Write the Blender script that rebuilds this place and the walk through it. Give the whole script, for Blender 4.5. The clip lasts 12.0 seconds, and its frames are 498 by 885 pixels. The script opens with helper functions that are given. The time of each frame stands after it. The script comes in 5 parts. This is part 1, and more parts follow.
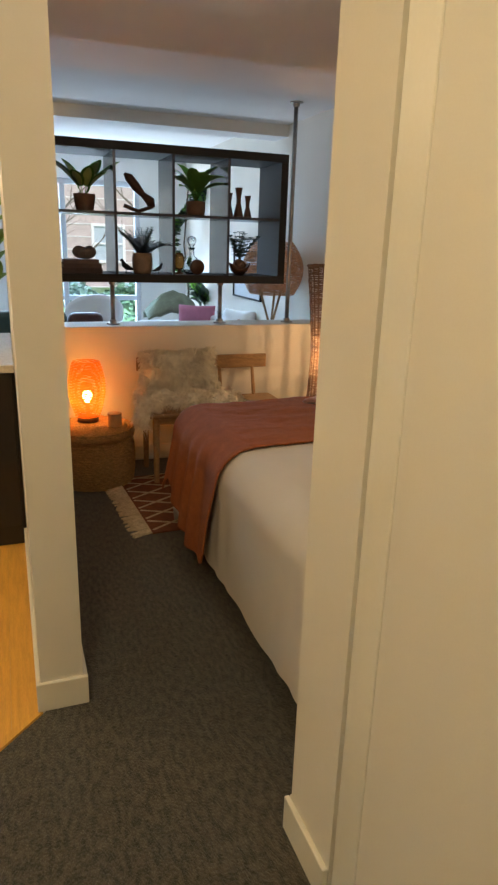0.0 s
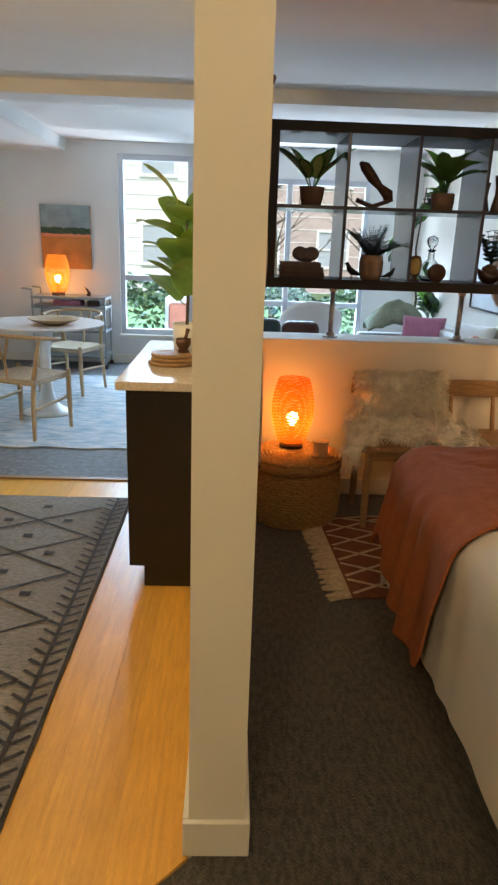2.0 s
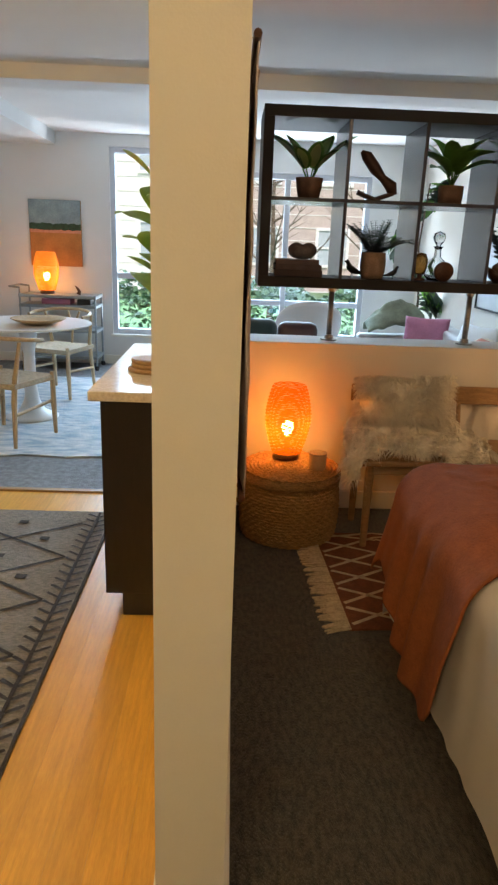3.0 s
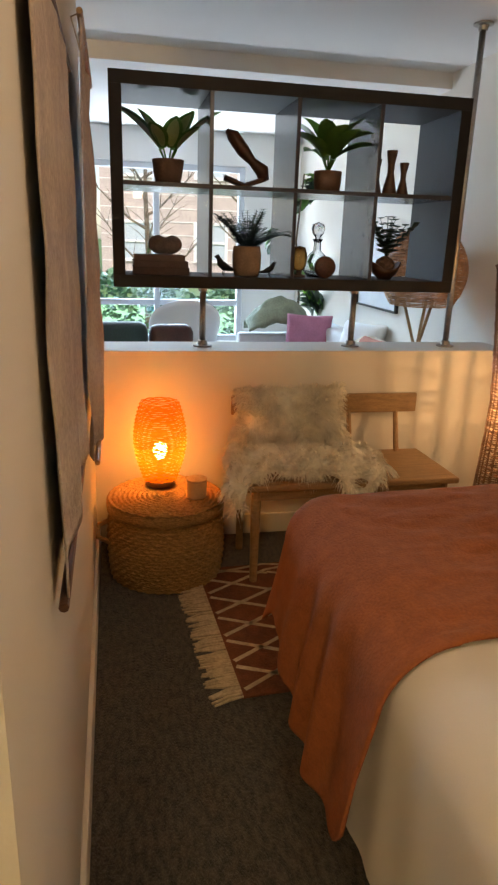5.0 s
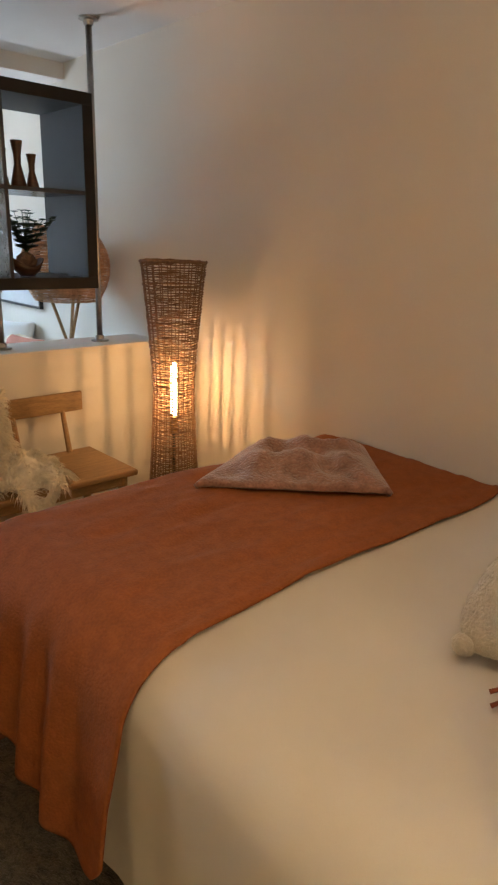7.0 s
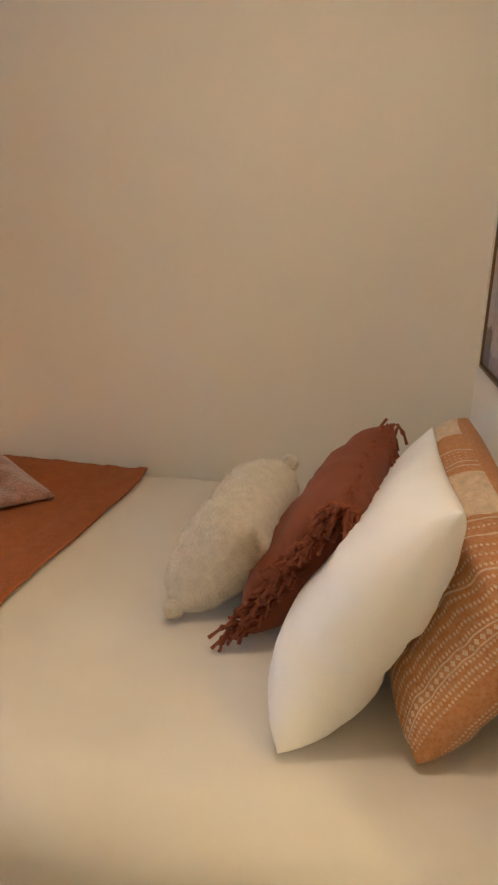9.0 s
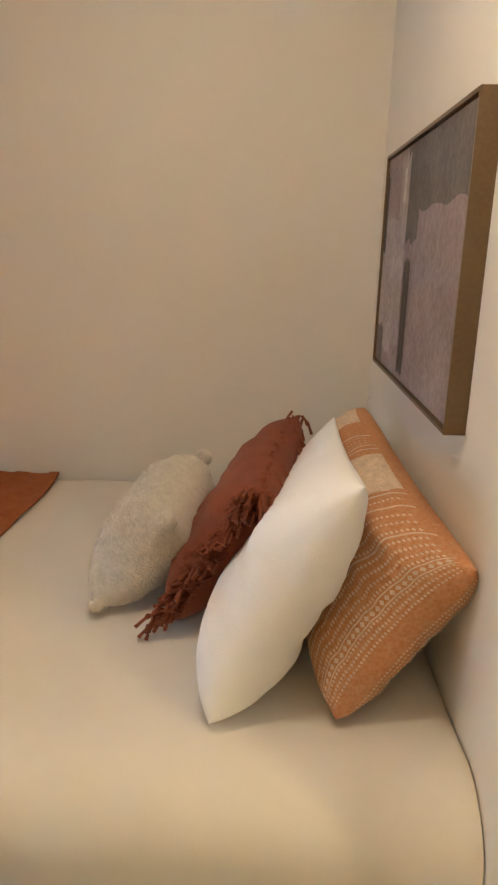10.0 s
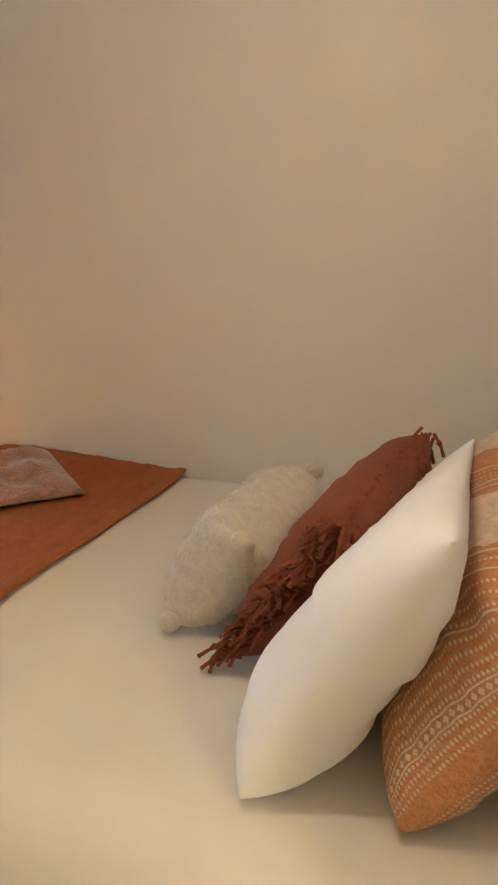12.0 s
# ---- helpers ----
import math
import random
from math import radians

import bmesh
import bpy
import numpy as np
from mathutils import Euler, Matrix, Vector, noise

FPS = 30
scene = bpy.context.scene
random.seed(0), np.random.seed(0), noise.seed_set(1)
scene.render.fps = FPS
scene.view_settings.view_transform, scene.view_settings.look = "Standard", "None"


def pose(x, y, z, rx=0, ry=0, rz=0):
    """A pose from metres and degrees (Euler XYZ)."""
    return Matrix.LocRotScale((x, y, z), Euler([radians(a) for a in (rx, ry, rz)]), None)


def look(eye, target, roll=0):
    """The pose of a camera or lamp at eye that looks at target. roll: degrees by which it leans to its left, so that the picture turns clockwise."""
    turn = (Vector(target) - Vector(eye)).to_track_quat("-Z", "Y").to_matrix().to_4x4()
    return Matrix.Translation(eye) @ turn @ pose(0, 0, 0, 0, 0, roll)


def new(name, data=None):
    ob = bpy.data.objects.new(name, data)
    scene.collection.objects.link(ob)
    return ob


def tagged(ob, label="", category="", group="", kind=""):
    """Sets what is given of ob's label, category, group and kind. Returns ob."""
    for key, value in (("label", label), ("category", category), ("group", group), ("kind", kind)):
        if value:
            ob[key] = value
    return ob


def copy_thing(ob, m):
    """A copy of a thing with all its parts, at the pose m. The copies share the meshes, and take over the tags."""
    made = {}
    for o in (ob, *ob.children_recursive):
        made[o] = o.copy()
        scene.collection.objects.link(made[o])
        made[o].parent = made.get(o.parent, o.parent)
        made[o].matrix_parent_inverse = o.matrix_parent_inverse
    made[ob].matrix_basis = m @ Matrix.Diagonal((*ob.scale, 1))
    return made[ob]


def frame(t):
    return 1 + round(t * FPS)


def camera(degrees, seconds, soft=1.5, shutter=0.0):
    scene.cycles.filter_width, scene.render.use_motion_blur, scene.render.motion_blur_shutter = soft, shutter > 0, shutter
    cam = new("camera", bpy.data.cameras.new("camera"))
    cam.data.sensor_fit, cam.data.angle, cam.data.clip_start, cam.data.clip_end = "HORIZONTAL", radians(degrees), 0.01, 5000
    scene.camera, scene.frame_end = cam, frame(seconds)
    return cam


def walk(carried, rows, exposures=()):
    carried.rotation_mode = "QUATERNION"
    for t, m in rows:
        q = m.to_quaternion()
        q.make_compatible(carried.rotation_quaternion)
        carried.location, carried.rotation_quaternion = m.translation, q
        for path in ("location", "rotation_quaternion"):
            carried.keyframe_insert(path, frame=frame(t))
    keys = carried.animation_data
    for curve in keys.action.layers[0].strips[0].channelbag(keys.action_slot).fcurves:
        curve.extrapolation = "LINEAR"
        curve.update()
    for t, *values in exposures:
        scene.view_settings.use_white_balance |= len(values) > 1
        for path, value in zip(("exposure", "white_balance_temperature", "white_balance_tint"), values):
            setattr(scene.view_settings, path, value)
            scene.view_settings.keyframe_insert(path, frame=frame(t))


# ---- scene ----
cam = camera(42.2, 12.0, 2.4)
PATH = [
    (0, (0.099, 0.44, 1.429), (0.773, 2.229, 0.842), 1.8),
    (0.5, (0.155, 0.541, 1.456), (0.59, 2.401, 0.864), 2.1),
    (1, (0.175, 0.668, 1.435), (0.404, 2.564, 0.843), 1.9),
    (1.5, (0.183, 0.87, 1.432), (0.29, 2.778, 0.841), 1.8),
    (2, (0.183, 1.065, 1.392), (0.247, 2.976, 0.805), 2.0),
    (2.5, (0.19, 1.197, 1.382), (0.252, 3.107, 0.791), 2.2),
    (4.5, (0.346, 1.676, 1.374), (0.586, 3.573, 0.788), 1.9),
    (5, (0.346, 1.756, 1.375), (0.745, 3.624, 0.782), 1.9),
    (5.5, (0.343, 1.796, 1.366), (0.943, 3.61, 0.776), 1.9),
    (6, (0.329, 1.826, 1.367), (1.153, 3.551, 0.78), 1.9),
    (6.5, (0.316, 1.829, 1.368), (1.379, 3.42, 0.785), 2.0),
    (7, (0.312, 1.837, 1.405), (1.616, 3.232, 0.812), 1.9),
    (7.5, (0.325, 1.864, 1.421), (1.843, 3.025, 0.828), 1.5),
    (9.5, (0.08, 1.965, 1.464), (1.989, 2.097, 0.883), 1.2),
    (10, (0.06, 1.965, 1.461), (1.975, 2.007, 0.887), 1.1),
    (10.5, (0.1, 1.929, 1.452), (2.014, 1.967, 0.876), 1.3),
    (11, (0.163, 1.859, 1.432), (2.073, 1.985, 0.854), 1.4),
    (11.5, (0.207, 1.825, 1.443), (2.091, 2.143, 0.853), 1.5),
    (12, (0.295, 1.813, 1.427), (2.109, 2.42, 0.844), 1.4),
]
EXPOSURES = [(0.0, 0.26, 6150, 14), (2.5, 0.26, 6600, 16), (4.5, 0.46, 6900, 18), (7.5, 0.50, 6900, 18), (9.5, 0.99, 5900, 12), (12.0, 1.0, 5950, 12)]
walk(cam, [(t, look(eye, target, roll)) for t, eye, target, roll in PATH], EXPOSURES)

# ---- world and light ----
world = bpy.data.worlds.new("sky_world")
scene.world = world
world.use_nodes = True
wn = world.node_tree
bg = wn.nodes["Background"]
sky = wn.nodes.new("ShaderNodeTexSky")
sky.sky_type = "NISHITA"
sky.sun_disc = False
sky.sun_elevation = radians(38)
sky.sun_rotation = radians(150)
wn.links.new(sky.outputs[0], bg.inputs[0])
bg.inputs[1].default_value = 0.14


def lamp(name, kind, m, energy, color, **kw):
    d = bpy.data.lights.new(name, kind)
    d.energy, d.color = energy, color
    for k, v in kw.items():
        if k == "size":
            d.shape, d.size = "RECTANGLE", v
        elif k == "size_y":
            d.size_y = v
        elif k == "radius":
            d.shadow_soft_size = v
        elif k == "angle":
            d.angle = v
    ob = new(name, d)
    ob.matrix_world = m
    return ob


lamp("sun", "SUN", look((0, 0, 20), (4, 17, 0)), 4.0, (1, 0.95, 0.88), angle=radians(3))
DAY = (0.48, 0.75, 1.0)
lamp("window_daylight", "AREA", look((-0.69, 9.9, 3.2), (-0.69, 7.2, 0.6)), 38, DAY, size=1.4, size_y=1.2)
lamp("window_daylight", "AREA", look((0.9, 9.9, 3.2), (0.9, 7.2, 0.6)), 70, DAY, size=2.2, size_y=1.2)
lamp("sky_daylight", "AREA", look((0.6, 20, 5.8), (0.6, 8, 1.3)), 6200, DAY, size=14, size_y=2.6)
# added lamp hidden below sill height, aimed in to brighten the east wall
lamp("patio_bounce_fill", "AREA", look((0.4, 9.6, 0.04), (2.2, 4.7, 1.95)), 150, (0.72, 0.87, 1.0), size=1.7, size_y=0.25)
lamp("basket_lamp_bulb", "POINT", pose(0.525, 4.425, 0.505), 4.6, (1.0, 0.28, 0.018), radius=0.03)
for bz in (0.67, 0.73, 0.79, 0.85):
    lamp("floor_lamp_bulb", "POINT", pose(2.0, 4.15, bz), 1.7, (1.0, 0.57, 0.24), radius=0.006)
lamp("bar_cart_lamp_bulb", "POINT", pose(-1.73, 8.4, 0.97), 4, (1.0, 0.42, 0.08), radius=0.03)
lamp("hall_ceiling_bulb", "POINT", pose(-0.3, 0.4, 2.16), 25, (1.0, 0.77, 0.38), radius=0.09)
# added fill over the bed; no bedroom ceiling lamp is known
lamp("bedroom_fill_bulb", "POINT", pose(0.88, 2.14, 2.2), 7.5, (1.0, 0.78, 0.52), radius=0.09)
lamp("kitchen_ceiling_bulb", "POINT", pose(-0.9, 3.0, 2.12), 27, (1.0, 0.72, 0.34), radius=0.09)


# ---- materials ----
def mat(name, color, rough=0.6, metal=0.0, vary=0.15, scale=8.0, bump=0.1, fine=120.0, second=None, mix=0.5, stretch=(1, 1, 1), emit=None, sheen=0.0, trans=0.0, rand=0.0, coat=0.0):
    m = bpy.data.materials.new(name)
    m.use_nodes = True
    nt = m.node_tree
    b = nt.nodes["Principled BSDF"]
    b.inputs["Roughness"].default_value = rough
    b.inputs["Metallic"].default_value = metal
    b.inputs["Sheen Weight"].default_value = sheen
    b.inputs["Transmission Weight"].default_value = trans
    b.inputs["Coat Weight"].default_value = coat
    tc = nt.nodes.new("ShaderNodeTexCoord")
    mp = nt.nodes.new("ShaderNodeMapping")
    mp.inputs["Scale"].default_value = stretch
    nt.links.new(tc.outputs["Object"], mp.inputs[0])
    n1 = nt.nodes.new("ShaderNodeTexNoise")
    n1.inputs["Scale"].default_value = scale
    n1.inputs["Detail"].default_value = 4
    n2 = nt.nodes.new("ShaderNodeTexNoise")
    n2.inputs["Scale"].default_value = fine
    n2.inputs["Detail"].default_value = 3
    nt.links.new(mp.outputs[0], n1.inputs[0])
    nt.links.new(mp.outputs[0], n2.inputs[0])
    r = nt.nodes.new("ShaderNodeValToRGB")
    c = Vector(color)
    c2 = Vector(second) if second else c * (1 - vary)
    c1 = c if second else c * (1 + vary * 0.5)
    r.color_ramp.elements[0].position, r.color_ramp.elements[1].position = 0.5 - mix * 0.5, 0.5 + mix * 0.5
    r.color_ramp.elements[0].color = (*c2, 1)
    r.color_ramp.elements[1].color = (*[min(v, 1) for v in c1], 1)
    nt.links.new(n1.outputs[0], r.inputs[0])
    mx = nt.nodes.new("ShaderNodeMix")
    mx.data_type, mx.blend_type = "RGBA", "OVERLAY"
    mx.inputs[0].default_value = min(vary * 1.5, 0.6)
    nt.links.new(r.outputs[0], mx.inputs[6])
    nt.links.new(n2.outputs[0], mx.inputs[7])
    last = mx.outputs[2]
    if rand:
        oi = nt.nodes.new("ShaderNodeObjectInfo")
        hs = nt.nodes.new("ShaderNodeHueSaturation")
        mr = nt.nodes.new("ShaderNodeMapRange")
        mr.inputs[3].default_value, mr.inputs[4].default_value = 1 - rand, 1 + rand
        nt.links.new(oi.outputs["Random"], mr.inputs[0])
        nt.links.new(mr.outputs[0], hs.inputs["Value"])
        nt.links.new(last, hs.inputs["Color"])
        last = hs.outputs[0]
    nt.links.new(last, b.inputs["Base Color"])
    if bump:
        bp = nt.nodes.new("ShaderNodeBump")
        bp.inputs["Strength"].default_value = bump
        bp.inputs["Distance"].default_value = 0.01
        nt.links.new(n2.outputs[0], bp.inputs["Height"])
        nt.links.new(bp.outputs[0], b.inputs["Normal"])
    if emit:
        b.inputs["Emission Color"].default_value = (*emit[0], 1)
        b.inputs["Emission Strength"].default_value = emit[1]
    return m


M_WALL = mat("wall_paint", (0.74, 0.70, 0.62), 0.75, vary=0.04, scale=2, bump=0.06, fine=220)
M_WALLN = mat("living_wall_paint", (0.72, 0.72, 0.70), 0.75, vary=0.04, scale=2, bump=0.06, fine=220)
M_CEIL = mat("ceiling_paint", (0.72, 0.70, 0.67), 0.85, vary=0.05, scale=1.5, bump=0.1, fine=160)
M_TRIM = mat("trim_paint", (0.78, 0.75, 0.66), 0.4, vary=0.05, scale=5, bump=0.03)
M_CARPET = mat("carpet_loop", (0.085, 0.074, 0.052), 0.95, vary=0.6, scale=34, bump=1.0, fine=130, second=(0.024, 0.022, 0.018), mix=0.26, stretch=(2.2, 0.8, 1), sheen=0.2)
M_CARPET2 = mat("living_carpet", (0.20, 0.21, 0.22), 0.95, vary=0.4, scale=25, bump=0.8, fine=160)
M_WOODFLOOR = mat("bamboo_floor", (0.70, 0.37, 0.058), 0.32, vary=0.18, scale=9, bump=0.04, fine=60, stretch=(9, 0.7, 1), rand=0.07, coat=0.2)
M_OAK = mat("oak_wood", (0.34, 0.20, 0.085), 0.5, vary=0.3, scale=8, bump=0.1, fine=50, stretch=(1, 8, 8))
M_OAKL = mat("pale_oak_wood", (0.50, 0.36, 0.20), 0.5, vary=0.2, scale=8, bump=0.1, fine=50, stretch=(6, 6, 1))
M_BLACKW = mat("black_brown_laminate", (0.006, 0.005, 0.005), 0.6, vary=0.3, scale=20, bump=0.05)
# middle shelf and dividers: paler blue-grey and smoother than the outer boards
M_SHELFIN = mat("shelf_inside_grey", (0.055, 0.055, 0.062), 0.22, vary=0.2, scale=14, bump=0.02)
M_ESPR = mat("espresso_cabinet", (0.013, 0.008, 0.006), 0.4, vary=0.3, scale=12, bump=0.06, stretch=(6, 6, 1))
M_QUARTZ = mat("pale_quartz", (0.60, 0.55, 0.48), 0.15, vary=0.15, scale=60, bump=0.0)
M_STEEL = mat("galvanised_pipe", (0.42, 0.40, 0.37), 0.38, metal=1, vary=0.2, scale=20, bump=0.05)
M_DUVET = mat("cream_duvet_cotton", (0.72, 0.67, 0.59), 0.9, vary=0.05, scale=5, bump=0.035, fine=420, sheen=0.1)
M_THROW = mat("rust_knit_throw", (0.35, 0.102, 0.025), 0.95, vary=0.18, scale=30, bump=0.35, fine=150)
M_PINK = mat("dusty_pink_plush", (0.40, 0.21, 0.15), 0.95, vary=0.35, scale=26, bump=0.8, fine=110, sheen=0.6)
M_FUR = mat("cream_faux_fur", (0.93, 0.84, 0.68), 0.95, vary=0.2, scale=18, bump=0.5, fine=120, sheen=0.2)
M_WICK = mat("seagrass_wicker", (0.44, 0.26, 0.09), 0.75, vary=0.4, scale=40, bump=0.9, fine=90, stretch=(1, 1, 3))
M_RATT = mat("rattan_cane", (0.19, 0.105, 0.055), 0.65, vary=0.3, scale=30, bump=0.2)
M_RATTL = mat("light_rattan", (0.55, 0.29, 0.14), 0.65, vary=0.3, scale=30, bump=0.2)
M_RUG = mat("terracotta_wool", (0.20, 0.065, 0.028), 0.95, vary=0.3, scale=30, bump=0.8, fine=160)
M_FRINGE = mat("cream_wool_yarn", (0.58, 0.47, 0.30), 0.95, vary=0.25, scale=40, bump=0.5)
M_KRUG = mat("grey_flatweave_wool", (0.27, 0.24, 0.195), 0.95, vary=0.5, scale=45, bump=0.9, fine=190, stretch=(1, 3, 1))
M_KRUGD = mat("charcoal_wool_yarn", (0.03, 0.025, 0.021), 0.95, vary=0.3, scale=40, bump=0.7)
M_LEAF = mat("green_leaf", (0.09, 0.22, 0.045), 0.4, vary=0.4, scale=14, bump=0.1, fine=40)
M_LEAFD = mat("dark_fern_leaf", (0.022, 0.06, 0.026), 0.5, vary=0.4, scale=14, bump=0.1)
M_LEAFV = mat("variegated_leaf", (0.55, 0.62, 0.30), 0.4, vary=0.2, scale=9, bump=0.1, second=(0.34, 0.45, 0.16), mix=0.35)
M_LEAFB = mat("fiddle_leaf", (0.22, 0.36, 0.07), 0.35, vary=0.4, scale=9, bump=0.15, fine=30)
M_BARK = mat("bark", (0.12, 0.09, 0.06), 0.9, vary=0.4, scale=20, bump=0.6)
M_TERRA = mat("brown_clay", (0.20, 0.115, 0.075), 0.7, vary=0.2, scale=20, bump=0.15)
M_POTL = mat("pale_clay", (0.42, 0.29, 0.20), 0.75, vary=0.2, scale=20, bump=0.15)
M_WHITE = mat("white_glaze", (0.75, 0.75, 0.74), 0.3, vary=0.04, scale=5, bump=0.0)
M_SOIL = mat("potting_soil", (0.03, 0.022, 0.016), 0.95, vary=0.5, scale=60, bump=0.8)
M_WALNUT = mat("dark_walnut", (0.10, 0.042, 0.020), 0.42, vary=0.4, scale=14, bump=0.1, stretch=(1, 1, 5))
M_BLACK = mat("black_paint", (0.012, 0.012, 0.012), 0.4, vary=0.3, scale=20, bump=0.05)
M_PAGE = mat("page_paper", (0.55, 0.50, 0.42), 0.9, vary=0.15, scale=4, bump=0.4, stretch=(1, 1, 40))
M_BOOK = mat("book_cloth", (0.14, 0.10, 0.09), 0.8, vary=0.15, scale=20, bump=0.2, rand=0.3)
M_STONE = mat("grey_brown_stone", (0.20, 0.16, 0.14), 0.7, vary=0.3, scale=25, bump=0.3)
M_AMBER = mat("amber_resin", (0.45, 0.22, 0.05), 0.12, vary=0.2, scale=10, bump=0.0, trans=0.7)
M_GLASS = mat("clear_glass", (0.95, 0.97, 0.97), 0.02, vary=0.0, bump=0, trans=1.0)
M_WAX = mat("tan_candle_jar", (0.60, 0.42, 0.23), 0.45, vary=0.1, scale=12, bump=0.05)
M_SHADE = mat("orange_paper_weave", (0.70, 0.20, 0.02), 0.7, vary=0.4, scale=26, bump=0.8, fine=60, stretch=(1, 1, 2.6), emit=((1.0, 0.17, 0.004), 0.20))
M_SHADE2 = mat("orange_lamp_weave", (0.70, 0.25, 0.05), 0.7, vary=0.4, scale=26, bump=0.8, fine=60, stretch=(1, 1, 2.6), emit=((1.0, 0.24, 0.02), 0.45))
M_BULB = mat("glowing_bulb", (1, 0.8, 0.5), 0.3, vary=0, bump=0, emit=((1.0, 0.72, 0.34), 14))
M_BULB2 = mat("glowing_orange_bulb", (1, 0.7, 0.3), 0.3, vary=0, bump=0, emit=((1.0, 0.62, 0.16), 30))
M_DIFF = mat("opal_diffuser", (0.9, 0.85, 0.75), 0.5, vary=0, bump=0, emit=((1.0, 0.78, 0.5), 3))
M_BRASS = mat("aged_brass", (0.40, 0.25, 0.10), 0.35, metal=1, vary=0.2, bump=0.05)
M_GREYKNIT = mat("grey_fuzzy_knit", (0.72, 0.66, 0.55), 0.95, vary=0.14, scale=45, bump=0.9, fine=150, sheen=0.5)
M_RUST = mat("rust_linen", (0.22, 0.052, 0.018), 0.9, vary=0.2, scale=12, bump=0.3, fine=260, sheen=0.03)
M_COTTON = mat("white_cotton", (0.88, 0.88, 0.87), 0.85, vary=0.05, scale=6, bump=0.12, fine=260)
M_ORANGE = mat("apricot_woven_cotton", (0.55, 0.22, 0.075), 0.9, vary=0.10, scale=70, bump=0.5, fine=240)
for shade in (M_SHADE, M_SHADE2):
    tree = shade.node_tree
    glow = tree.nodes.new("ShaderNodeBsdfTranslucent")
    glow.inputs[0].default_value = (0.85, 0.30, 0.03, 1)
    blend = tree.nodes.new("ShaderNodeMixShader")
    blend.inputs[0].default_value = 0.45
    tree.links.new(tree.nodes["Principled BSDF"].outputs[0], blend.inputs[1])
    tree.links.new(glow.outputs[0], blend.inputs[2])
    tree.links.new(blend.outputs[0], tree.nodes["Material Output"].inputs[0])
for foliage, tint in ((M_LEAF, (0.16, 0.36, 0.05, 1)), (M_LEAFV, (0.62, 0.72, 0.30, 1)), (M_LEAFB, (0.34, 0.50, 0.08, 1))):
    tree = foliage.node_tree
    glow = tree.nodes.new("ShaderNodeBsdfTranslucent")
    glow.inputs[0].default_value = tint
    blend = tree.nodes.new("ShaderNodeMixShader")
    blend.inputs[0].default_value = 0.4
    tree.links.new(tree.nodes["Principled BSDF"].outputs[0], blend.inputs[1])
    tree.links.new(glow.outputs[0], blend.inputs[2])
    tree.links.new(blend.outputs[0], tree.nodes["Material Output"].inputs[0])
nt = M_ORANGE.node_tree
bsdf = nt.nodes["Principled BSDF"]
old = bsdf.inputs["Base Color"].links[0].from_socket
tcn = nt.nodes.new("ShaderNodeTexCoord")
vor = nt.nodes.new("ShaderNodeTexVoronoi")
vor.inputs["Scale"].default_value = 130
nt.links.new(tcn.outputs["Object"], vor.inputs[0])
mixo = nt.nodes.new("ShaderNodeMix")
mixo.data_type = "RGBA"
mixo.inputs[7].default_value = (0.72, 0.50, 0.30, 1)
dim = nt.nodes.new("ShaderNodeMath")
dim.operation = "MULTIPLY"
dim.inputs[1].default_value = 0.45
nt.links.new(vor.outputs["Distance"], dim.inputs[0])
nt.links.new(dim.outputs[0], mixo.inputs[0])
nt.links.new(old, mixo.inputs[6])
nt.links.new(mixo.outputs[2], bsdf.inputs["Base Color"])
M_APRIL = mat("pale_apricot_cotton", (0.74, 0.58, 0.42), 0.9, vary=0.2, scale=50, bump=0.4, fine=240)
M_FRAMEB = mat("bronze_frame", (0.15, 0.095, 0.045), 0.4, metal=0.3, vary=0.15, scale=10, bump=0.03)
M_TEXT = mat("mauve_beige_textile", (0.60, 0.51, 0.42), 0.95, vary=0.25, scale=5, bump=0.5, fine=90, second=(0.36, 0.29, 0.27), mix=0.4)
M_TEAL = mat("teal_velvet", (0.02, 0.055, 0.06), 0.8, vary=0.2, scale=10, bump=0.2, sheen=0.4)
M_LEATHER = mat("brown_leather", (0.065, 0.022, 0.018), 0.45, vary=0.3, scale=15, bump=0.2)
M_SOFA = mat("white_sofa_linen", (0.62, 0.62, 0.62), 0.9, vary=0.08, scale=10, bump=0.3, fine=200)
M_OLIVE = mat("olive_grey_cloth", (0.21, 0.24, 0.17), 0.9, vary=0.3, scale=12, bump=0.4)
M_PINKP = mat("pink_cotton", (0.48, 0.18, 0.27), 0.9, vary=0.15, scale=12, bump=0.3)
M_CORAL = mat("coral_cotton", (0.55, 0.20, 0.13), 0.9, vary=0.15, scale=12, bump=0.3)
M_GREYMET = mat("grey_metal", (0.30, 0.33, 0.34), 0.4, metal=0.6, vary=0.1, bump=0.02)
M_CORD = mat("paper_cord", (0.55, 0.45, 0.31), 0.85, vary=0.25, scale=40, bump=0.6)
M_HEDGE = mat("hedge_leaf", (0.06, 0.15, 0.06), 0.6, vary=0.5, scale=10, bump=0.2)
M_GRASS = mat("lawn", (0.10, 0.20, 0.06), 0.9, vary=0.4, scale=6, bump=0.5)
M_FACADE = mat("pale_brick_facade", (0.48, 0.40, 0.38), 0.85, vary=0.15, scale=4, bump=0.2)
M_PANE = mat("far_window_glass", (0.40, 0.46, 0.52), 0.3, vary=0.1, bump=0)
M_SIDING = mat("white_siding", (0.72, 0.72, 0.72), 0.7, vary=0.05, bump=0.05)
M_FRAMEW = mat("window_vinyl", (0.55, 0.58, 0.62), 0.45, vary=0.04, bump=0.0)
